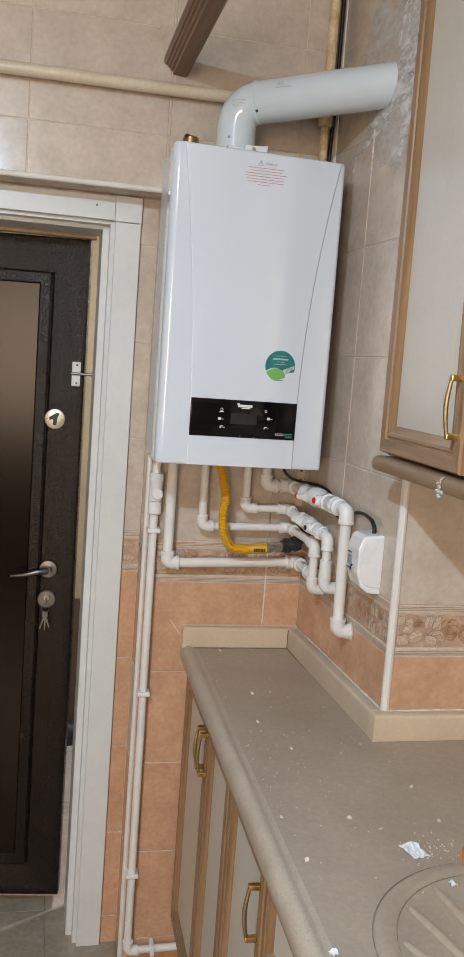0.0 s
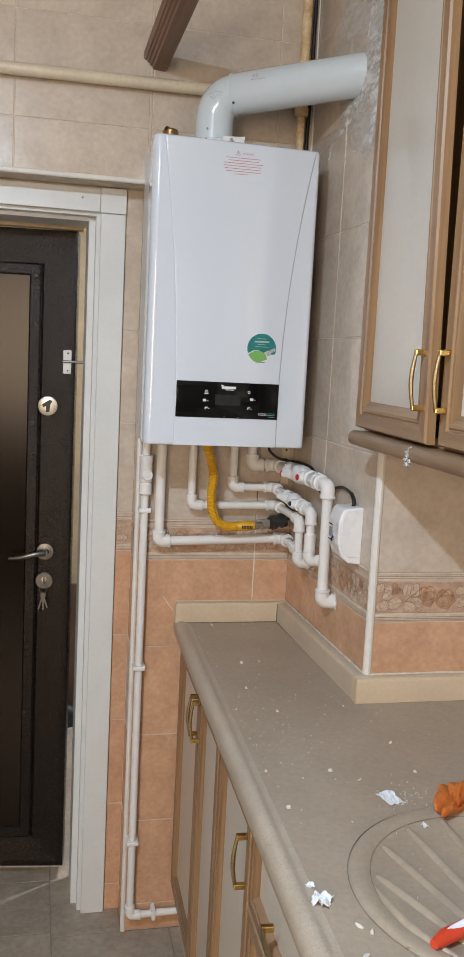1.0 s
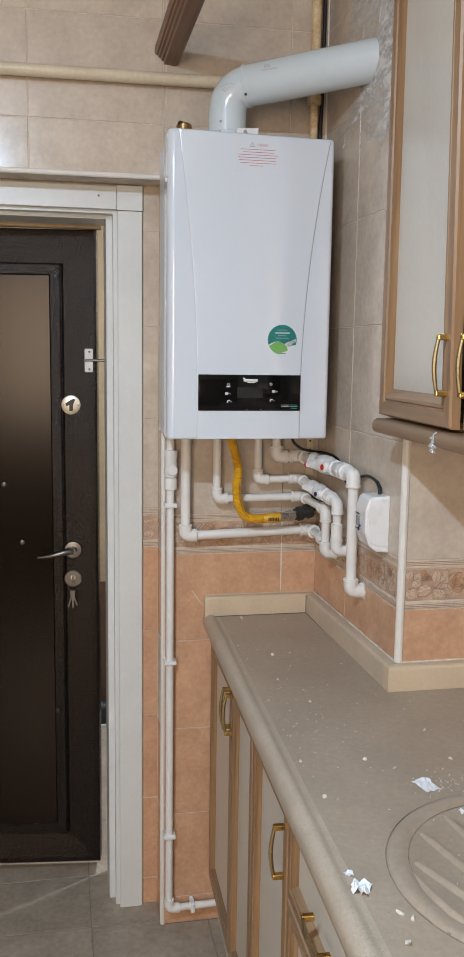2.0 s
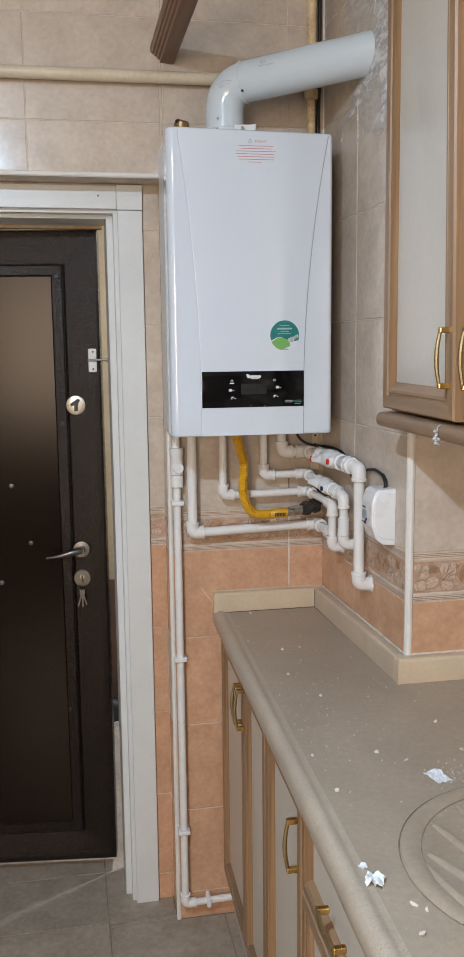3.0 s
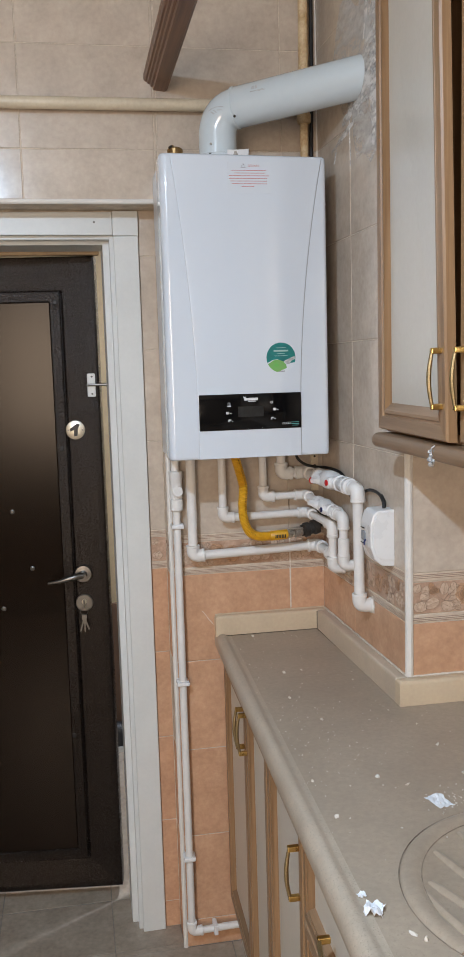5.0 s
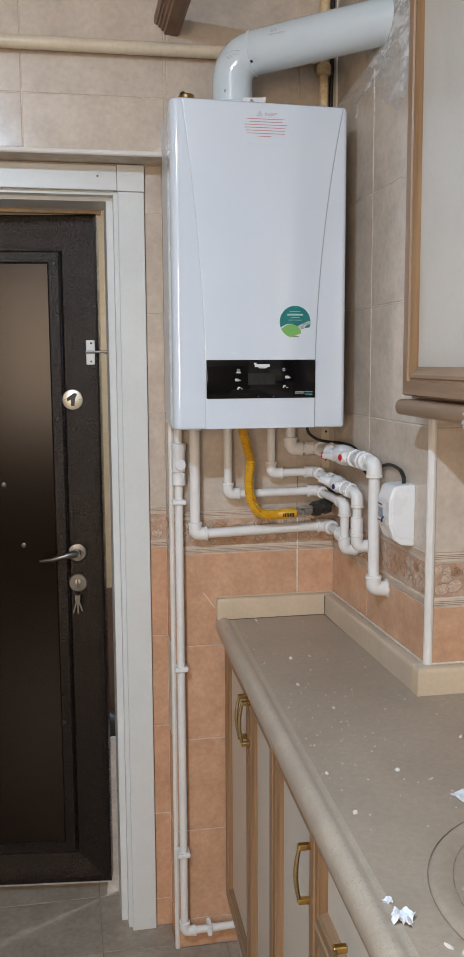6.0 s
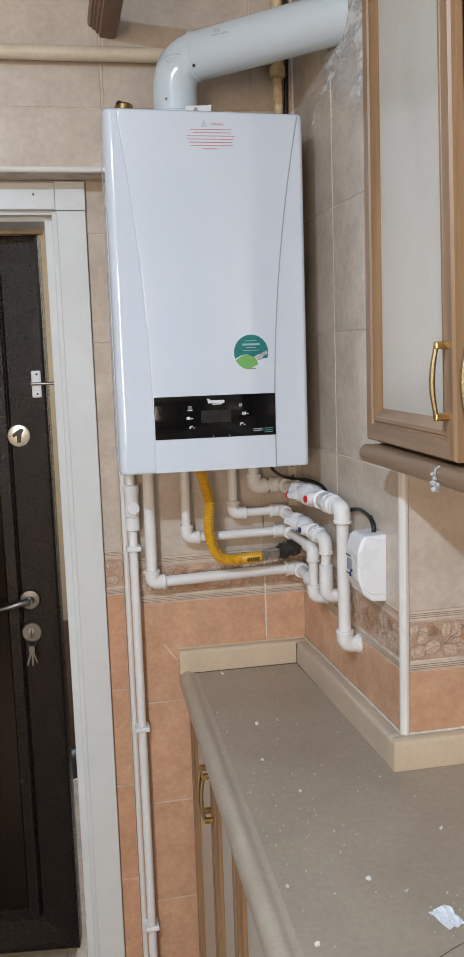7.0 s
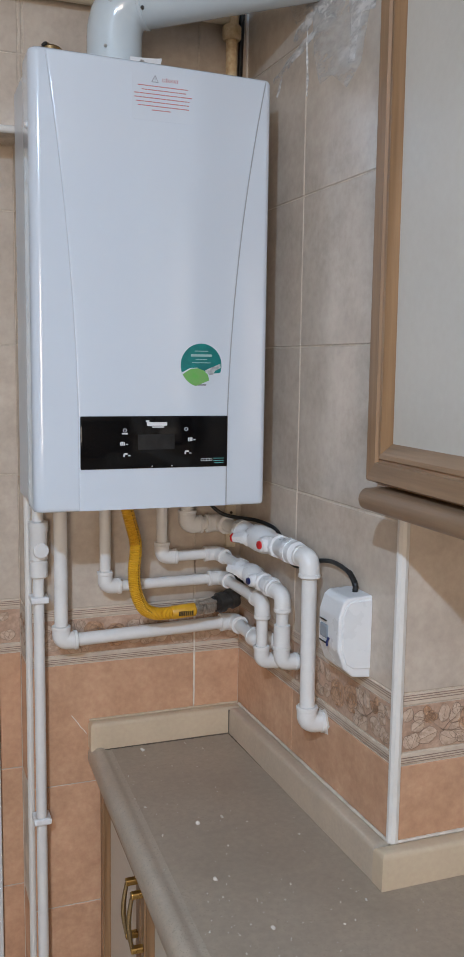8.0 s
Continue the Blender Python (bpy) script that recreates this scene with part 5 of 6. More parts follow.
# condensate pipe down the corner
drain = pipe_run("thin white drain pipe running down the wall corner to the floor",
                 [(0.4497, 2.346, BZ0 + 0.002), (0.4507, 2.346, 0.0637), (0.598, 2.346, 0.0677)], 0.0100)
bm = bm_new()
lathe(bm, [(0, 0.014), (0.003, 0.017), (0.030, 0.0165), (0.033, 0.0125), (0.035, 0.0165), (0.085, 0.0165), (0.088, 0.0185), (0.104, 0.0185), (0.106, 0.013)], (0.4502, 2.346, 1.258), (0, 0, 1), 18)
part("tee", bm, PPR, drain, "white tee fitting", smooth=True)
bm = bm_new()
lathe(bm, [(0, 0.0130), (0.009, 0.0130), (0.0110, 0.0140), (0.0145, 0.0140), (0.0156, 0.0120), (0.0150, 0.0100), (0.0160, 0.0060)], (0.4510, 2.340, 1.308), (0.12, -0.9, 0.25), 16)
part("tee_cap", bm, PPR, drain, "white round cap of the tee", smooth=True)
for p, d in [((0.4506, 2.346, 1.217), 2), ((0.4506, 2.346, 0.787), 2), ((0.4506, 2.346, 0.284), 2), ((0.517, 2.346, 0.0652), 0)]:
    bm = bm_new()
    h = [0.0165, 0.0165, 0.0145]
    h[d] = 0.006
    box(bm, (p[0] - h[0], p[1] - 0.015, p[2] - h[2]), (p[0] + h[0], YB - 0.0005, p[2] + h[2]), 0.003)
    part("pipe_clip", bm, VALVE, drain, "white plastic pipe clip")

# yellow gas hose
hose = thing("gas_hose", "yellow corrugated gas hose from the boiler to a shut-off valve", "gas hose", pose(0, 0, 0))
ctrl = [(0.598, 2.300, BZ0 + 0.002), (0.612, 2.298, 1.360), (0.621, 2.296, 1.318), (0.617, 2.294, 1.270), (0.620, 2.290, 1.232), (0.634, 2.288, 1.200), (0.660, 2.290, 1.187), (0.690, 2.292, 1.186)]
def smooth_path(pts, n):
    """A Catmull-Rom way through pts."""
    pts = [Vector(p) for p in pts]
    e = [pts[0] * 2 - pts[1]] + pts + [pts[-1] * 2 - pts[-2]]
    out = []
    for i in range(1, len(e) - 2):
        for k in range(n):
            t = k / n
            out.append(0.5 * ((2 * e[i]) + (e[i + 1] - e[i - 1]) * t + (2 * e[i - 1] - 5 * e[i] + 4 * e[i + 1] - e[i + 2]) * t * t + (3 * e[i] - e[i - 1] - 3 * e[i + 1] + e[i + 2]) * t ** 3))
    out.append(pts[-1])
    return out


way_pts = smooth_path(ctrl, 22)
bm = bm_new()
tube(bm, way_pts, 0.012, 16, radii=[0.0122 if i % 2 else 0.0108 for i in range(len(way_pts))])
part("corrugated_tube", bm, YELLOW, hose, smooth=True)
bm = bm_new()
lathe(bm, [(0, 0.0118), (0.002, 0.0130), (0.046, 0.0130), (0.048, 0.011)], (0.688, 2.292, 1.186), (1, 0, 0.06), 18)
part("ferrule", bm, YELLOW, hose, "smooth yellow sleeve with black print", smooth=True)
flat("print_mark", [bar(0.700 + 0.0042 * k, 1.1815, 0.003, 0.009) for k in range(7)], INK_BLACK, hose, 2.2792, "black print drawn as plain bars", 0.0004)
flecks = bm_new()
for k in range(6, 120, 3):
    p = way_pts[k]
    q = Vector((p.x + 0.0050, p.y - 0.0108, p.z))
    box(flecks, q - Vector((0.0007, 0.0004, 0.0012)), q + Vector((0.0007, 0.0004, 0.0012)))
part("print_fleck", flecks, INK_BLACK, hose, "row of small black print marks")
gv = thing("gas_valve", "dull steel gas shut-off valve with dark elbow", "gas valve", pose(0, 0, 0))
bm = bm_new()
lathe(bm, [(0, 0.0095), (0.003, 0.0125), (0.014, 0.0125), (0.016, 0.010), (0.020, 0.010), (0.022, 0.0145), (0.038, 0.0145), (0.040, 0.011), (0.046, 0.011)], (0.734, 2.293, 1.189), (1, 0.10, 0.10), 16)
part("valve_body", bm, GALV, gv, "dull galvanised valve body", smooth=True)
bm = bm_new()
box(bm, (0.742, 2.279, 1.200), (0.776, 2.289, 1.206), 0.002)
box(bm, (0.756, 2.282, 1.190), (0.764, 2.290, 1.202), 0.001)
part("valve_lever", bm, GALV, gv)
bm = bm_new()
pth = rounded([(0.776, 2.298, 1.194), (0.812, 2.303, 1.200), (0.836, 2.330, 1.222), (0.836, YB - 0.001, 1.224)], 0.024, 5)
tube(bm, pth, 0.0155, 16)
lathe(bm, [(0, 0.0155), (0.002, 0.0195), (0.014, 0.0195), (0.016, 0.0155)], (0.782, 2.299, 1.195), (1, 0.15, 0.12), 16)
lathe(bm, [(0, 0.0155), (0.002, 0.020), (0.016, 0.020), (0.018, 0.0155)], (0.806, 2.302, 1.199), (1, 0.25, 0.3), 16)
part("elbow", bm, IRON, gv, "dark threaded elbow", smooth=True)

# power box with cable
psu = thing("power_box", "white plastic power box on the tiled wall with black cable", "power box", pose(0.0012, -0.008, -0.001))
bm = bm_new()
prism(bm, [(0.8430, 1.190), (0.8725, 1.187), (0.8725, 1.314), (0.8320, 1.312), (0.8240, 1.306), (0.8165, 1.282), (0.8165, 1.232), (0.8270, 1.203)], 1, 1.868, 1.935)
bmesh.ops.bevel(bm, geom=bm.edges[:], offset=0.003, segments=2, profile=0.5, affect="EDGES")
shell = part("shell", bm, VALVE, psu, "white moulded shell")
bm = bm_new()
prism(bm, [(0.8420, 1.2040), (0.8705, 1.2020), (0.8705, 1.3080), (0.8350, 1.3060), (0.8280, 1.3000), (0.8225, 1.2800), (0.8225, 1.2340), (0.8300, 1.2120)], 1, 1.8658, 1.8690)
bmesh.ops.bevel(bm, geom=bm.edges[:], offset=0.0012, segments=2, profile=0.5, affect="EDGES")
part("side_cover", bm, VALVE, shell, "raised clip-on side cover")
for z in (1.236, 1.270):
    bm = bm_new()
    tube(bm, [(0.8140, 1.904, z), (0.8125, 1.915, z + 0.001), (0.8140, 1.926, z)], 0.0011, 6)
    part("socket_clip", bm, IRON, psu, "small dark spring clip")
bm = bm_new()
prism(bm, [(0.8140, 1.243), (0.8168, 1.241), (0.8168, 1.264), (0.8140, 1.262)], 1, 1.902, 1.926)
bmesh.ops.bevel(bm, geom=bm.edges[:], offset=0.002, segments=2, profile=0.5, affect="EDGES")
part("side_socket", bm, SMOKY, psu, "smoky grey side socket")
bm = bm_new()
tube(bm, [(0.8145, 1.896, 1.246), (0.810, 1.893, 1.241), (0.8105, 1.893, 1.235)], 0.0018, 8)
part("plug_pin", bm, BLUE, psu, "small dark blue plug pin", smooth=True)
bm = bm_new()
tube(bm, smooth_path([(0.765, 2.300, BZ0 + 0.002), (0.767, 2.295, 1.389), (0.784, 2.284, 1.373), (0.806, 2.268, 1.367), (0.830, 2.240, 1.366), (0.846, 2.205, 1.362), (0.855, 2.178, 1.352), (0.857, 2.155, 1.327), (0.857, 2.130, 1.309), (0.857, 2.095, 1.307), (0.857, 2.050, 1.322), (0.858, 2.005, 1.336), (0.859, 1.962, 1.342), (0.860, 1.916, 1.337), (0.860, 1.894, 1.322), (0.859, 1.890, 1.306)], 8), 0.0036, 10)
tagged(part("power_cable", bm, BLACK, smooth=True), "black power cable looping from the boiler to the power box", "cable")

bm = bm_new()
sl = smooth_path([(0.8615, 1.926, 1.3375), (0.860, 1.903, 1.325), (0.858, 1.898, 1.311)], 8)
tube(bm, sl, 0.006, 12, radii=[0.0048 if i % 2 else 0.0040 for i in range(len(sl))])
part("cable_sleeve", bm, BLACK, psu, "black ribbed cable sleeve", smooth=True)

# pale crack in a tile, and rough plaster where the pipes enter the wall
def wall_crack(pts, wide, mat, name, label):
    bm = bm_new()
    for p, q in zip(pts, pts[1:]):
        d = Vector((q[0] - p[0], q[1] - p[1])).normalized() * wide
        prism(bm, [(p[0] - d.y, p[1] + d.x), (p[0] + d.y, p[1] - d.x), (q[0] + d.y * 0.7, q[1] - d.x * 0.7), (q[0] - d.y * 0.7, q[1] + d.x * 0.7)], 1, YB - 0.0009, YB + 0.001)
    part(name, bm, mat, wall_back, label)


wall_crack([(0.513, 0.975), (0.519, 0.967), (0.525, 0.959), (0.530, 0.950), (0.537, 0.943), (0.542, 0.934)], 0.0008, CAULK, "crack", "pale hairline crack in a tile")
wall_crack([(0.7603, 1.186), (0.7604, 1.080), (0.7602, 0.968)], 0.0021, CAULK, "joint", "wide pale grout joint")
wall_crack([(0.7300, 1.390), (0.7312, 1.383), (0.7298, 1.377)], 0.0020, GRIME_SOFT, "stain", "brown stain on a tile joint")
wall_crack([(0.7485, 1.352), (0.7475, 1.345)], 0.0026, GRIME_SOFT, "stain", "brown stain on a tile joint")
wall_crack([(0.7605, 1.270), (0.7600, 1.256), (0.7610, 1.240)], 0.0016, GRIME_SOFT, "stain", "brown stain on a tile joint")


def pipe_collar(run, y, z, r, seed):
    g = random.Random(seed)
    bm = bm_new()
    n = 18
    out, inn = [], []
    for k in range(n):
        a = 2 * math.pi * k / n
        k1 = r * g.uniform(1.55, 2.0)
        out.append(bm.verts.new((wx(y) - 0.0003, y + k1 * math.cos(a), z + k1 * math.sin(a))))
        inn.append(bm.verts.new((wx(y) - g.uniform(0.001, 0.004), y + r * 1.2 * math.cos(a), z + r * 1.2 * math.sin(a))))
    for k in range(n):
        bm.faces.new((out[k], out[(k + 1) % n], inn[(k + 1) % n], inn[k]))
    part("plaster_ring", bm, DUST, run, "rough plaster round the pipe hole")


pipe_collar(run5, 2.001, 1.063, R2, 1)
pipe_collar(run4, 2.081, 1.142, R1, 2)
pipe_collar(run3, 2.164, 1.118, R1, 3)
pipe_collar(run2, 2.213, 1.139, R2, 4)

# ---- things lying on the worktop ----
def crumple(name, label, category, at, size, seed, mat, flatness=0.35):
    """A torn, crumpled scrap."""
    bm = bm_new()
    bmesh.ops.create_grid(bm, x_segments=7, y_segments=7, size=0.5)
    g = random.Random(seed)
    for v in bm.verts:
        h = noise.noise(Vector((v.co.x * 3.1 + seed, v.co.y * 3.1, seed * 0.7)))
        edge = max(abs(v.co.x), abs(v.co.y))
        k = 1 + (g.uniform(-0.16, 0.06) if edge > 0.45 else 0)
        v.co = Vector((v.co.x * size[0] * k, v.co.y * size[1] * k, (abs(h) * 1.5 + 0.25 * max(0.0, v.co.x + v.co.y)) * size[2]))
    zmin = min(v.co.z for v in bm.verts)
    for v in bm.verts:
        v.co.z -= zmin
    ext = bmesh.ops.solidify(bm, geom=bm.faces[:], thickness=0.0006)
    zmin = min(v.co.z for v in bm.verts)
    for v in bm.verts:
        v.co.z -= zmin
    ob = part(name, bm, mat, None, "", pose(at[0], at[1], at[2], 0, 0, at[3]))
    return tagged(ob, label, category)


crumple("paper_scrap", "torn white paper scrap lying on the worktop", "paper scrap", (0.760, 1.353, ZC, 14), (0.030, 0.044, 0.004), 3, PAPER)
crumple("paper_scrap", "crumpled white paper bit near the worktop edge", "paper scrap", (0.556, 1.090, ZC, 60), (0.026, 0.026, 0.014), 8, PAPER)
crumple("paper_scrap", "small white paper bit on the drainer rim", "paper scrap", (0.779, 1.257, ZC + 0.0016, 10), (0.010, 0.012, 0.006), 12, PAPER)
crumple("paper_scrap", "small white chip beside the crumpled paper", "paper scrap", (0.552, 1.128, ZC, 15), (0.012, 0.010, 0.005), 17, PAPER)

cloth = bm_new()
bmesh.ops.create_icosphere(cloth, subdivisions=4, radius=1.0)
for v in cloth.verts:
    d = v.co.copy()
    fold = abs(noise.noise(Vector((d.x * 0.9 + 5, d.y * 1.9 - d.x * 1.1, d.z * 0.9))))
    k = 1 + 0.35 * noise.noise(d * 1.5 + Vector((3, 1, 2))) - 0.40 * max(0.0, 0.22 - fold) / 0.22 + 0.05 * noise.noise(d * 3.0)
    v.co = Vector((d.x * 0.070 * k, d.y * 0.030 * k * (1 + 0.35 * d.x), max(0.0, (d.z * 0.6 + 0.45) * 0.022 * k * k)))
ob = part("work_glove", cloth, ORANGE, None, "", pose(0.863, 1.322, ZC, 0, 0, 44), smooth=True)
tagged(ob, "crumpled orange rubber work glove by the drainer", "glove")

cutter = thing("pipe_cutter", "red and white plastic-handled cutter lying on the drainer", "hand tool", pose(0.662, 0.972, ZC + 0.0125, 0, 0, 14))
bm = bm_new()
tube(bm, [(0, 0, 0), (0.02, 0.006, 0), (0.06, 0.012, 0), (0.14, 0.010, 0)], 0.010, 14, radii=[0.006, 0.010, 0.0105, 0.0095])
part("grip", bm, TOOL_RED, cutter, smooth=True)
bm = bm_new()
tube(bm, [(0.026, 0.007, 0.005), (0.07, 0.012, 0.006), (0.12, 0.011, 0.005)], 0.007, 12, radii=[0.005, 0.0072, 0.006])
part("inlay", bm, PAPER, cutter, "pale grip inlay", smooth=True)

gen = random.Random(21)
bm = bm_new()
def crumb(x, y, z, s):
    m = Matrix.Translation((x, y, z + s * 0.35)) @ Euler((gen.uniform(0, 3), gen.uniform(0, 3), gen.uniform(0, 3))).to_matrix().to_4x4() @ Matrix.Diagonal((1.2, gen.uniform(0.4, 1.1), gen.uniform(0.3, 0.7), 1))
    for v in bmesh.ops.create_icosphere(bm, subdivisions=1, radius=s, matrix=m)["verts"]:
        v.co += Vector((gen.uniform(-1, 1), gen.uniform(-1, 1), gen.uniform(-0.4, 0.4))) * s * 0.35


for _ in range(210):
    y = 0.9 + 1.42 * gen.random() ** 1.15
    x = edge_x(y) + 0.02 + (0.80 - edge_x(y) if y > YP - 0.06 else 0.98 - edge_x(y)) * gen.random()
    crumb(x, y, ZC if math.hypot(x - DC[0], y - DC[1]) > DR else ZC + 0.002, gen.choice((0.0005, 0.0006, 0.0007, 0.0008, 0.0010, 0.0013, 0.0019)))
for _ in range(90):
    crumb(0.640 + max(-0.08, gen.gauss(0, 0.06)), 1.62 + gen.gauss(0, 0.13), ZC, gen.uniform(0.0005, 0.0014))
for _ in range(60):
    crumb(0.785 + gen.gauss(0, 0.022), 1.345 + gen.gauss(0, 0.022), ZC, gen.uniform(0.0008, 0.002))
for x, y, s in [(0.640, 2.318, 0.005), (0.728, 2.325, 0.003), (0.842, 1.439, 0.0045), (0.589, 1.035, 0.005), (0.577, 0.976, 0.005), (0.655, 2.02, 0.004), (0.70, 2.03, 0.003), (0.63, 1.86, 0.004), (0.665, 1.73, 0.0035), (0.60, 1.02, 0.005), (0.635, 0.985, 0.0045), (0.662, 1.215, 0.0045), (0.73, 1.42, 0.004), (0.69, 1.46, 0.004), (0.845, 1.56, 0.004), (0.58, 1.34, 0.0045), (0.575, 1.47, 0.004)]:
    crumb(x, y, ZC, s)
tagged(part("plaster_crumbs", bm, DUST), "white plaster crumbs and dust scattered over the worktop", "debris", kind="stuff")

# pendant lamp above the walk
lampbody = thing("pendant_lamp", "plain white pendant lamp holder on a short cord", "pendant lamp", pose(LAMP[0], LAMP[1], 0))
bm = bm_new()
lathe(bm, [(0, 0.05), (0.02, 0.05), (0.035, 0.02)], (0, 0, ZTOP - 0.0005), (0, 0, -1), 24)
part("base", bm, CASING, lampbody, smooth=True)
bm = bm_new()
tube(bm, [(0, 0, ZTOP - 0.03), (0, 0, LAMP[2] + 0.10)], 0.003, 8)
part("cord", bm, CASING, lampbody, smooth=True)
bm = bm_new()
lathe(bm, [(0, 0.010), (0.01, 0.018), (0.05, 0.020), (0.051, 0.016)], (0, 0, LAMP[2] + 0.105), (0, 0, -1), 20)
part("holder", bm, CASING, lampbody, smooth=True)


# ---- tiles ----
tile_cache = {}
def tile_mesh(w, h, mat, th=0.007, ch=0.0012):
    key = (round(w, 4), round(h, 4), mat.name)
    if key not in tile_cache:
        x, z = w / 2, h / 2
        v, f = [], []
        for y, d in ((0, 0), (th - ch * 0.7, 0), (th, ch)):
            v += [(-x + d, y, -z + d), (x - d, y, -z + d), (x - d, y, z - d), (-x + d, y, z - d)]
        for r in (0, 4):
            for k in range(4):
                a, b = r + k, r + (k + 1) % 4
                f.append((b, a, a + 4, b + 4))
        f.append((11, 10, 9, 8)[::1])
        me = bpy.data.meshes.new("tile")
        me.from_pydata(v, [], f)
        me.materials.append(mat)
        me.validate()
        bm2 = bmesh.new()
        bm2.from_mesh(me)
        bmesh.ops.recalc_face_normals(bm2, faces=bm2.faces[:])
        bm2.to_mesh(me)
        bm2.free()
        tile_cache[key] = me
    return tile_cache[key]


jit = random.Random(5)
def put_tile(parent, facing, plane, a0, a1, z0, z1, mat, name="tile", joint=0.0025):
    """facing: 'y' looks to -y on the plane y, 'x' looks to -x on the plane x, 'z' lies on the floor."""
    j = joint / 2
    e = jit.uniform(-0.0003, 0.0003)
    if facing == "z":
        me = tile_mesh(a1 - a0 - 2 * j, z1 - z0 - 2 * j, mat)
        m = pose((a0 + a1) / 2, (z0 + z1) / 2, plane - 0.007 + e, 90, 0, 0)
    else:
        me = tile_mesh(a1 - a0 - 2 * j, z1 - z0 - 2 * j, mat)
        c, zc = (a0 + a1) / 2, (z0 + z1) / 2
        m = pose(c, plane + 0.007 + e, zc, 0, 0, 180) if facing == "y" else (FLUE_WALL if plane == XS else Matrix()) @ pose(plane + 0.007 + e, c, zc, 0, 0, 90)
    ob = new(name, me)
    ob.parent, ob.matrix_basis = parent, m
    return ob


def spans(a, b, joints):
    e = [a] + [j for j in sorted(joints) if a + 0.004 < j < b - 0.004] + [b]
    return list(zip(e, e[1:]))


Z_UP = [1.186 + 0.2486 * k for k in range(8)]
Z_LOW = [0.836 - 0.252 * k for k in range(5)]
X_J = [0.100 + 0.330 * k for k in range(-6, 4)]
Y_J = [YP + 0.336 + 0.330 * (k - 1) for k in range(0, 4)]


def relief_mesh(w, h, seed, from_plus):
    """Roses and leafy sprays in low relief with brown outlines, as wide as one border tile."""
    g = random.Random(seed)
    verts, faces, mats = [], [], []
    half, hh = w / 2 - 0.001, h / 2 - 0.001

    def vert(x, z, y):
        verts.append((max(-half, min(half, x)), y, max(-hh, min(hh, z))))
        return len(verts) - 1

    def ribbon(pts, wide, y, mi=2):
        prev = None
        n = len(pts)
        for i in range(n):
            p, q = pts[max(0, i - 1)], pts[min(n - 1, i + 1)]
            dx, dz = q[0] - p[0], q[1] - p[1]
            ln = math.hypot(dx, dz) or 1.0
            k = wide * (0.5 + 0.5 * math.sin(math.pi * (i + 0.6) / (n + 0.2)))
            nx, nz = -dz / ln * k, dx / ln * k
            cur = (vert(pts[i][0] + nx, pts[i][1] + nz, y), vert(pts[i][0] - nx, pts[i][1] - nz, y))
            if prev:
                faces.append((prev[0], prev[1], cur[1], cur[0]))
                mats.append(mi)
            prev = cur

    def blade(x, z, ln, wd, a, mi, tip=1.0):
        """One leaf or petal from its foot (x, z) in the direction a."""
        ca, sa = math.cos(a), math.sin(a)
        bend = g.uniform(-0.15, 0.15)

        def at(s, t):
            t += bend * ln * s * s
            return (x + ca * ln * s - sa * t, z + sa * ln * s + ca * t)
        ss = [0.0, 0.12, 0.3, 0.5, 0.7, 0.87, 1.0]
        ws = [0.0, 0.55, 0.9, 1.0, 0.82, 0.45 * tip, 0.0]
        up = [at(s_, w_ * wd * g.uniform(0.88, 1.1)) for s_, w_ in zip(ss, ws)]
        dn = [at(s_, -w_ * wd * g.uniform(0.88, 1.1)) for s_, w_ in zip(ss, ws)]
        mid = [vert(*at(s_, 0), 0.0004 + 0.0011 * math.sin(math.pi * s_)) for s_ in ss]
        for side_ in (up, dn):
            rim_ = [vert(p[0], p[1], 0.0002) for p in side_]
            for i in range(6):
                faces.append((mid[i], mid[i + 1], rim_[i + 1], rim_[i]))
                mats.append(mi)
            ribbon(side_, 0.00045, 0.0011)
        if mi == 0:
            ribbon([at(s_, 0) for s_ in ss[:6]], 0.0003, 0.0020)

    def rose(cx, cz, r):
        rim_ = [vert(cx + r * 1.02 * math.cos(k * 0.3927) * (1 + 0.07 * math.sin(k * 2.5)), cz + r * math.sin(k * 0.3927) * (1 + 0.07 * math.sin(k * 2.5)), 0.0002) for k in range(16)]
        ring_ = [vert(cx + r * 0.6 * math.cos(k * 0.3927), cz + r * 0.6 * math.sin(k * 0.3927), 0.0013) for k in range(16)]
        hub = vert(cx, cz, 0.0016)
        for k in range(16):
            faces.append((rim_[k], rim_[(k + 1) % 16], ring_[(k + 1) % 16], ring_[k]))
            faces.append((ring_[k], ring_[(k + 1) % 16], hub))
            mats.extend((1, 1))
        for rad_, n_, off in ((0.98, 5, 0.0), (0.70, 4, 0.5), (0.46, 3, 1.1), (0.24, 2, 0.2)):
            for k in range(n_):
                a0 = off + 2 * math.pi * k / n_
                sweep = 2 * math.pi / n_ * 1.2
                ribbon([(cx + r * rad_ * (1 - 0.16 * abs(t / 3.0 - 1) ** 2 * 2) * math.cos(a0 + sweep * t / 6), cz + r * rad_ * (1 - 0.16 * abs(t / 3.0 - 1) ** 2 * 2) * math.sin(a0 + sweep * t / 6)) for t in range(7)], 0.0009, 0.0019, 3)

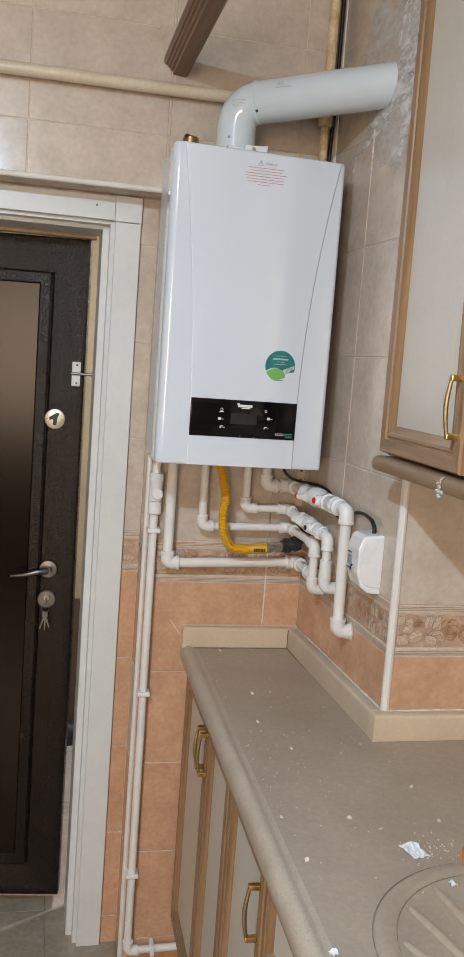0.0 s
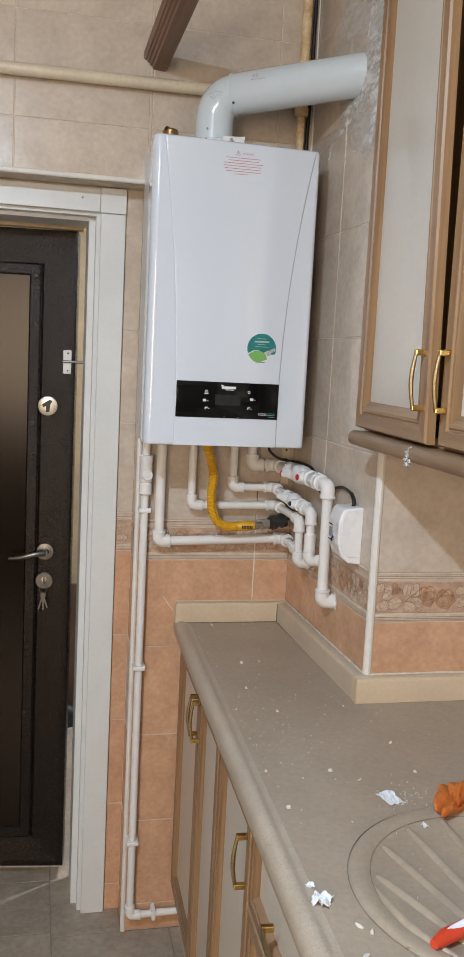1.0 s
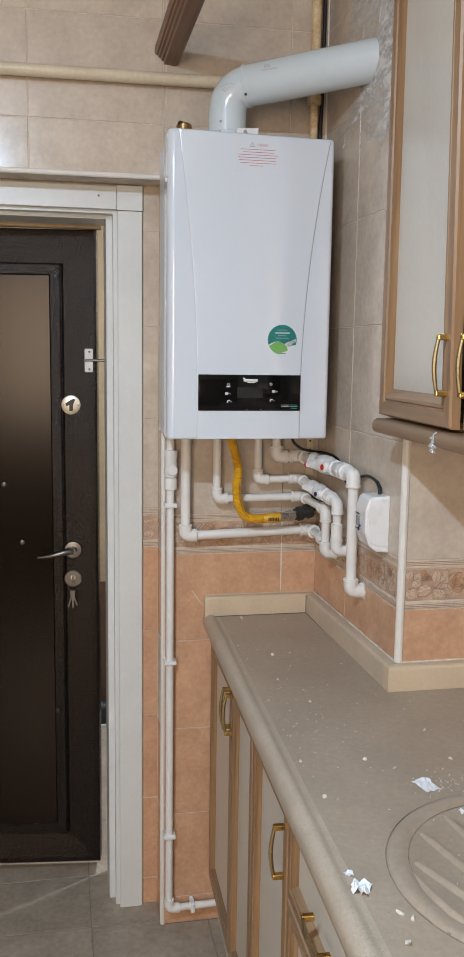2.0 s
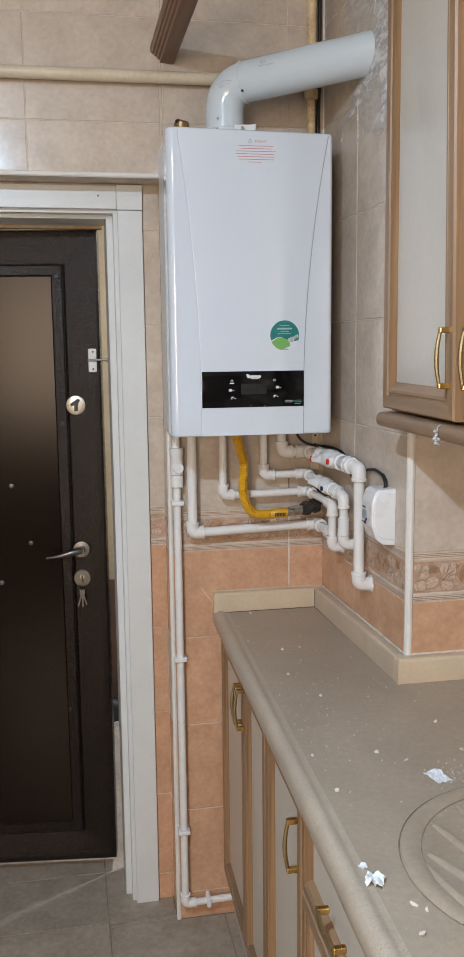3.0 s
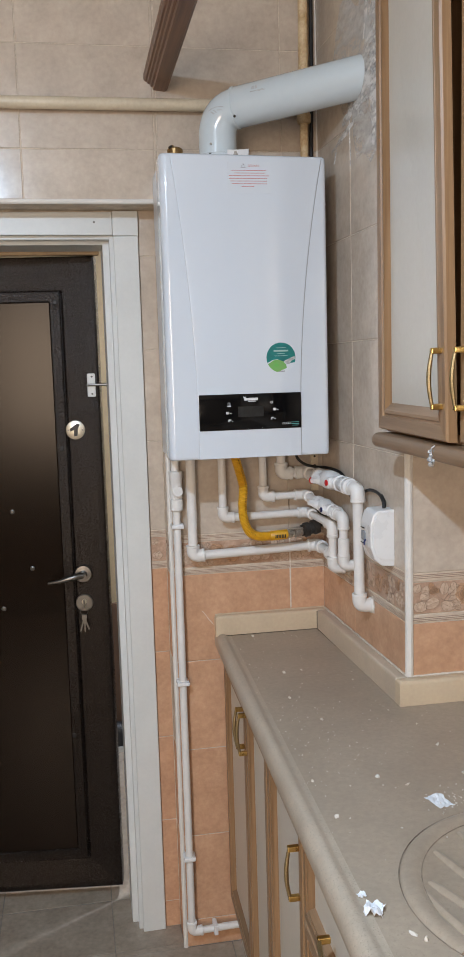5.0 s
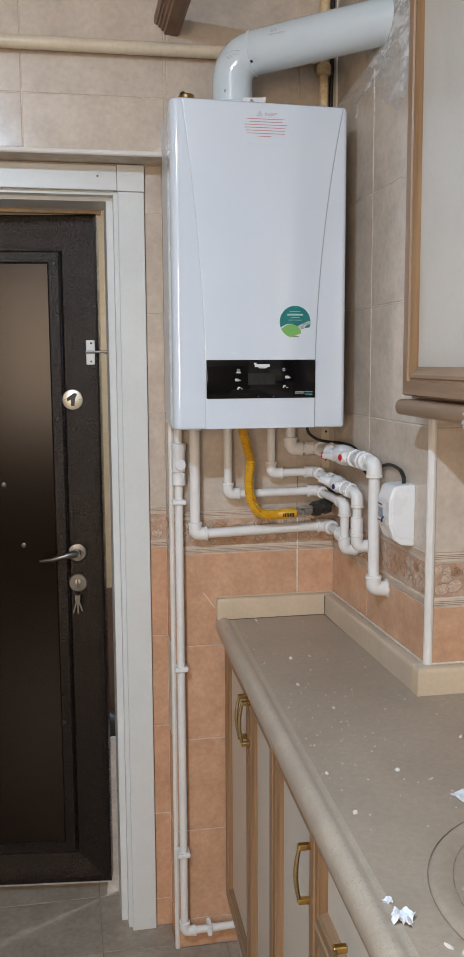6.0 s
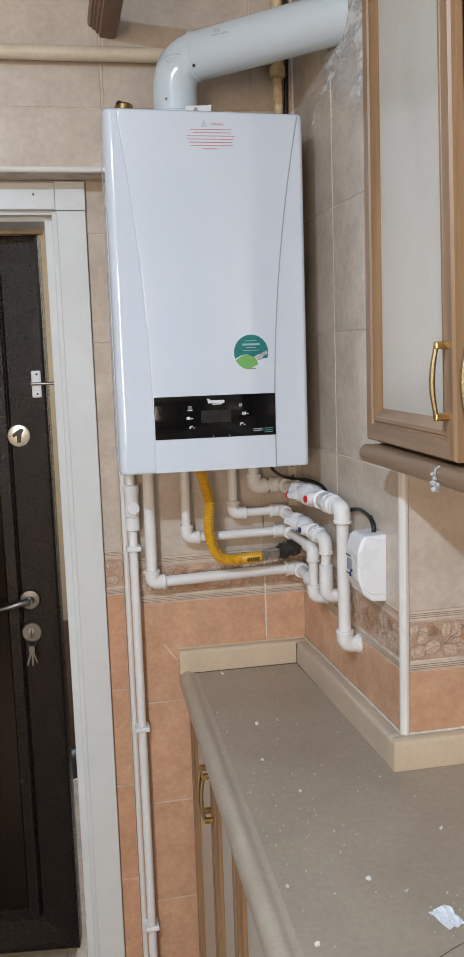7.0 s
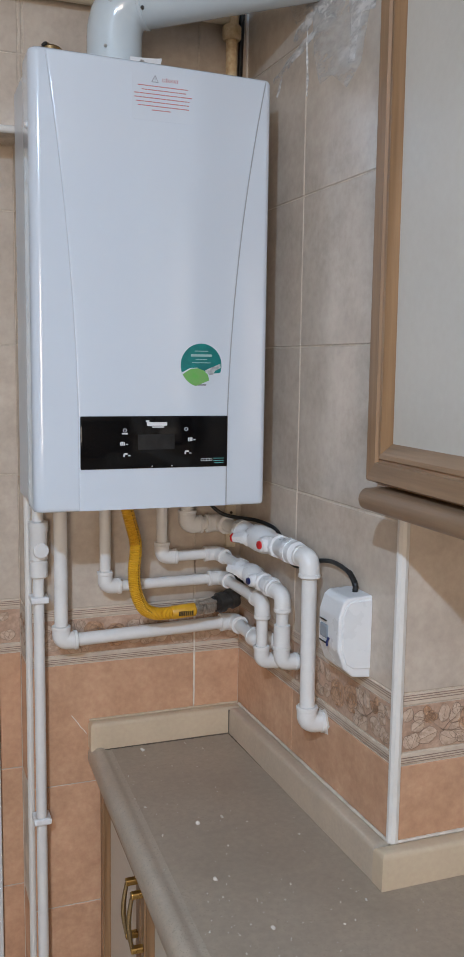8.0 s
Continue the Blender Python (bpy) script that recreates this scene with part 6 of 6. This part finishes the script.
    # a bud among petals, a fan of leaves and a full rose, over and over
    sprig = ((0.066, -0.008, 195, 0.032, 0.36, 0), (0.070, -0.012, -32, 0.031, 0.34, 0), (0.086, -0.008, -4, 0.029, 0.40, 0), (0.090, 0.002, 52, 0.027, 0.40, 0), (0.074, 0.004, 76, 0.026, 0.36, 0),
             (0.042, 0.014, 158, 0.020, 0.44, 0), (0.040, 0.010, 214, 0.022, 0.44, 0), (0.046, 0.018, 96, 0.014, 0.45, 1), (0.026, -0.006, 250, 0.022, 0.46, 0), (0.050, 0.012, 20, 0.014, 0.40, 1),
             (0.104, -0.014, -58, 0.019, 0.40, 0), (0.104, 0.014, 112, 0.018, 0.40, 0), (0.178, -0.006, -25, 0.025, 0.40, 0), (0.178, 0.008, 35, 0.024, 0.40, 0), (0.004, 0.012, 60, 0.020, 0.42, 0), (0.004, -0.010, -50, 0.020, 0.42, 0))
    start_ = 0.0
    while start_ < w:
        def at_u(u):
            return half - start_ - u if from_plus else -half + start_ + u
        for u, z, ang, ln, wd, mi in sprig:
            u *= 0.90 if u < 0.12 else 1.03
            if start_ + u + 0.012 > w:
                continue
            ln *= g.uniform(1.05, 1.25)
            blade(at_u(u), z, ln, ln * wd, radians(180 - ang if from_plus else ang), mi)
        for pts in (((0.044, 0.012), (0.056, 0.002), (0.068, -0.007), (0.082, -0.010), (0.098, -0.006)), ((0.068, -0.007), (0.078, 0.004), (0.090, 0.010))):
            if start_ + 0.1 < w:
                ribbon([(at_u(u), z) for u, z in pts], 0.0008, 0.0021)
        if start_ + 0.06 < w:
            rose(at_u(0.045), 0.016, 0.010)
        for u, z, r in ((0.117, 0.004, 0.0235), (0.160, -0.003, 0.0230)):
            if start_ + u + 0.012 < w:
                rose(at_u(u), z, r)
        start_ += 0.207
    me = bpy.data.meshes.new("relief")
    me.from_pydata(verts, [], faces)
    for mm in (PETAL, ROSE, OUTLINE, ROSE_LINE):
        me.materials.append(mm)
    me.polygons.foreach_set("material_index", mats)
    me.validate()
    bm2 = bmesh.new()
    bm2.from_mesh(me)
    for f in bm2.faces:
        f.normal_update()
        if f.normal.y < 0:
            f.normal_flip()
    bm2.to_mesh(me)
    bm2.free()
    return me


relief_cache = {}
def border(parent, facing, plane, a, b, joints):
    """The flower border between two striped listels."""
    for s0, s1 in spans(a, b, joints):
        t = put_tile(parent, facing, plane, s0, s1, 1.0965, 1.1670, TILE_BORDER, "border_tile")
        key = (round(s1 - s0, 3), facing)
        if key not in relief_cache:
            relief_cache[key] = relief_mesh(s1 - s0 - 0.003, 0.068, int(key[0] * 1000), facing == "y")
        r = new("relief", relief_cache[key])
        r.parent, r.matrix_basis = t, pose(0, 0.0072, 0)
        for z0, z1 in ((1.1675, 1.1855), (1.0780, 1.0960)):
            li = put_tile(parent, facing, plane, s0, s1, z0, z1, LISTEL, "listel", 0.001)
            wd = s1 - s0 - 0.002
            for dz in ((-0.0016, 0.0022, 0.0056) if z0 > 1.15 else (-0.0056, -0.0022, 0.0016)):
                bm = bmesh.new()
                box(bm, (-wd / 2, 0.0060, dz - 0.0006), (wd / 2, 0.0074, dz + 0.0006))
                part("stripe", bm, LINE, li)


def clad(parent, facing, plane, a, b, joints, z_from, z_to):
    for s0, s1 in spans(a, b, joints):
        for z0, z1 in spans(max(z_from, 1.186), z_to, Z_UP) if z_to > 1.19 else []:
            put_tile(parent, facing, plane, s0, s1, z0, z1, TILE_UP)
        if z_from < 1.0775:
            for z0, z1 in spans(z_from, 1.0775, Z_LOW):
                put_tile(parent, facing, plane, s0, s1, z0, z1, TILE_LOW)
    if z_from < 1.1 and z_to > 1.19:
        border(parent, facing, plane, a, b, joints)


clad(wall_back, "y", YB, XC + 0.006, wx(YB), X_J, 0.0, ZTOP - 0.001)
clad(wall_back, "y", YB, -1.8, XC + 0.005, X_J, ZB + 0.008, ZTOP - 0.001)
clad(wall_door, "x", XC, YB + 0.006, YD, [], 0.0, ZB)
clad(wall_door, "y", YD, 0.388, XC, [], 0.0, ZB)
clad(wall_pier, "x", XS, YP + 0.008, YB + 0.004, Y_J, 0.60, ZTOP - 0.001)
clad(wall_pier, "y", YP, XS + 0.008, XR, [XS + 0.33], 0.60, ZTOP - 0.001)

FX_J = [0.237 + 0.330 * k for k in range(-7, 4)]
FY_J = [2.392 - 0.330 * k for k in range(0, 16)] + [2.641]
for s0, s1 in spans(-1.8, 0.70, FX_J):
    for t0, t1 in spans(-2.5, 2.644, FY_J):
        if t1 > YB and s1 > XC:
            if t0 < YB:
                put_tile(floor, "z", 0.0, s0, s1, t0, YB, FLOOR_TILE)
            if s0 < XC:
                put_tile(floor, "z", 0.0, s0, XC - 0.001, max(t0, YB), t1, FLOOR_TILE, "tile", 0.001)
        else:
            put_tile(floor, "z", 0.0, s0, s1, t0, t1, FLOOR_TILE)
for s0, s1 in spans(-1.0, 1.0, FX_J):
    for t0, t1 in spans(2.645, 3.86, [2.97, 3.30, 3.63]):
        put_tile(floor, "z", 0.0, s0, s1, t0, t1, FLOOR_TILE)
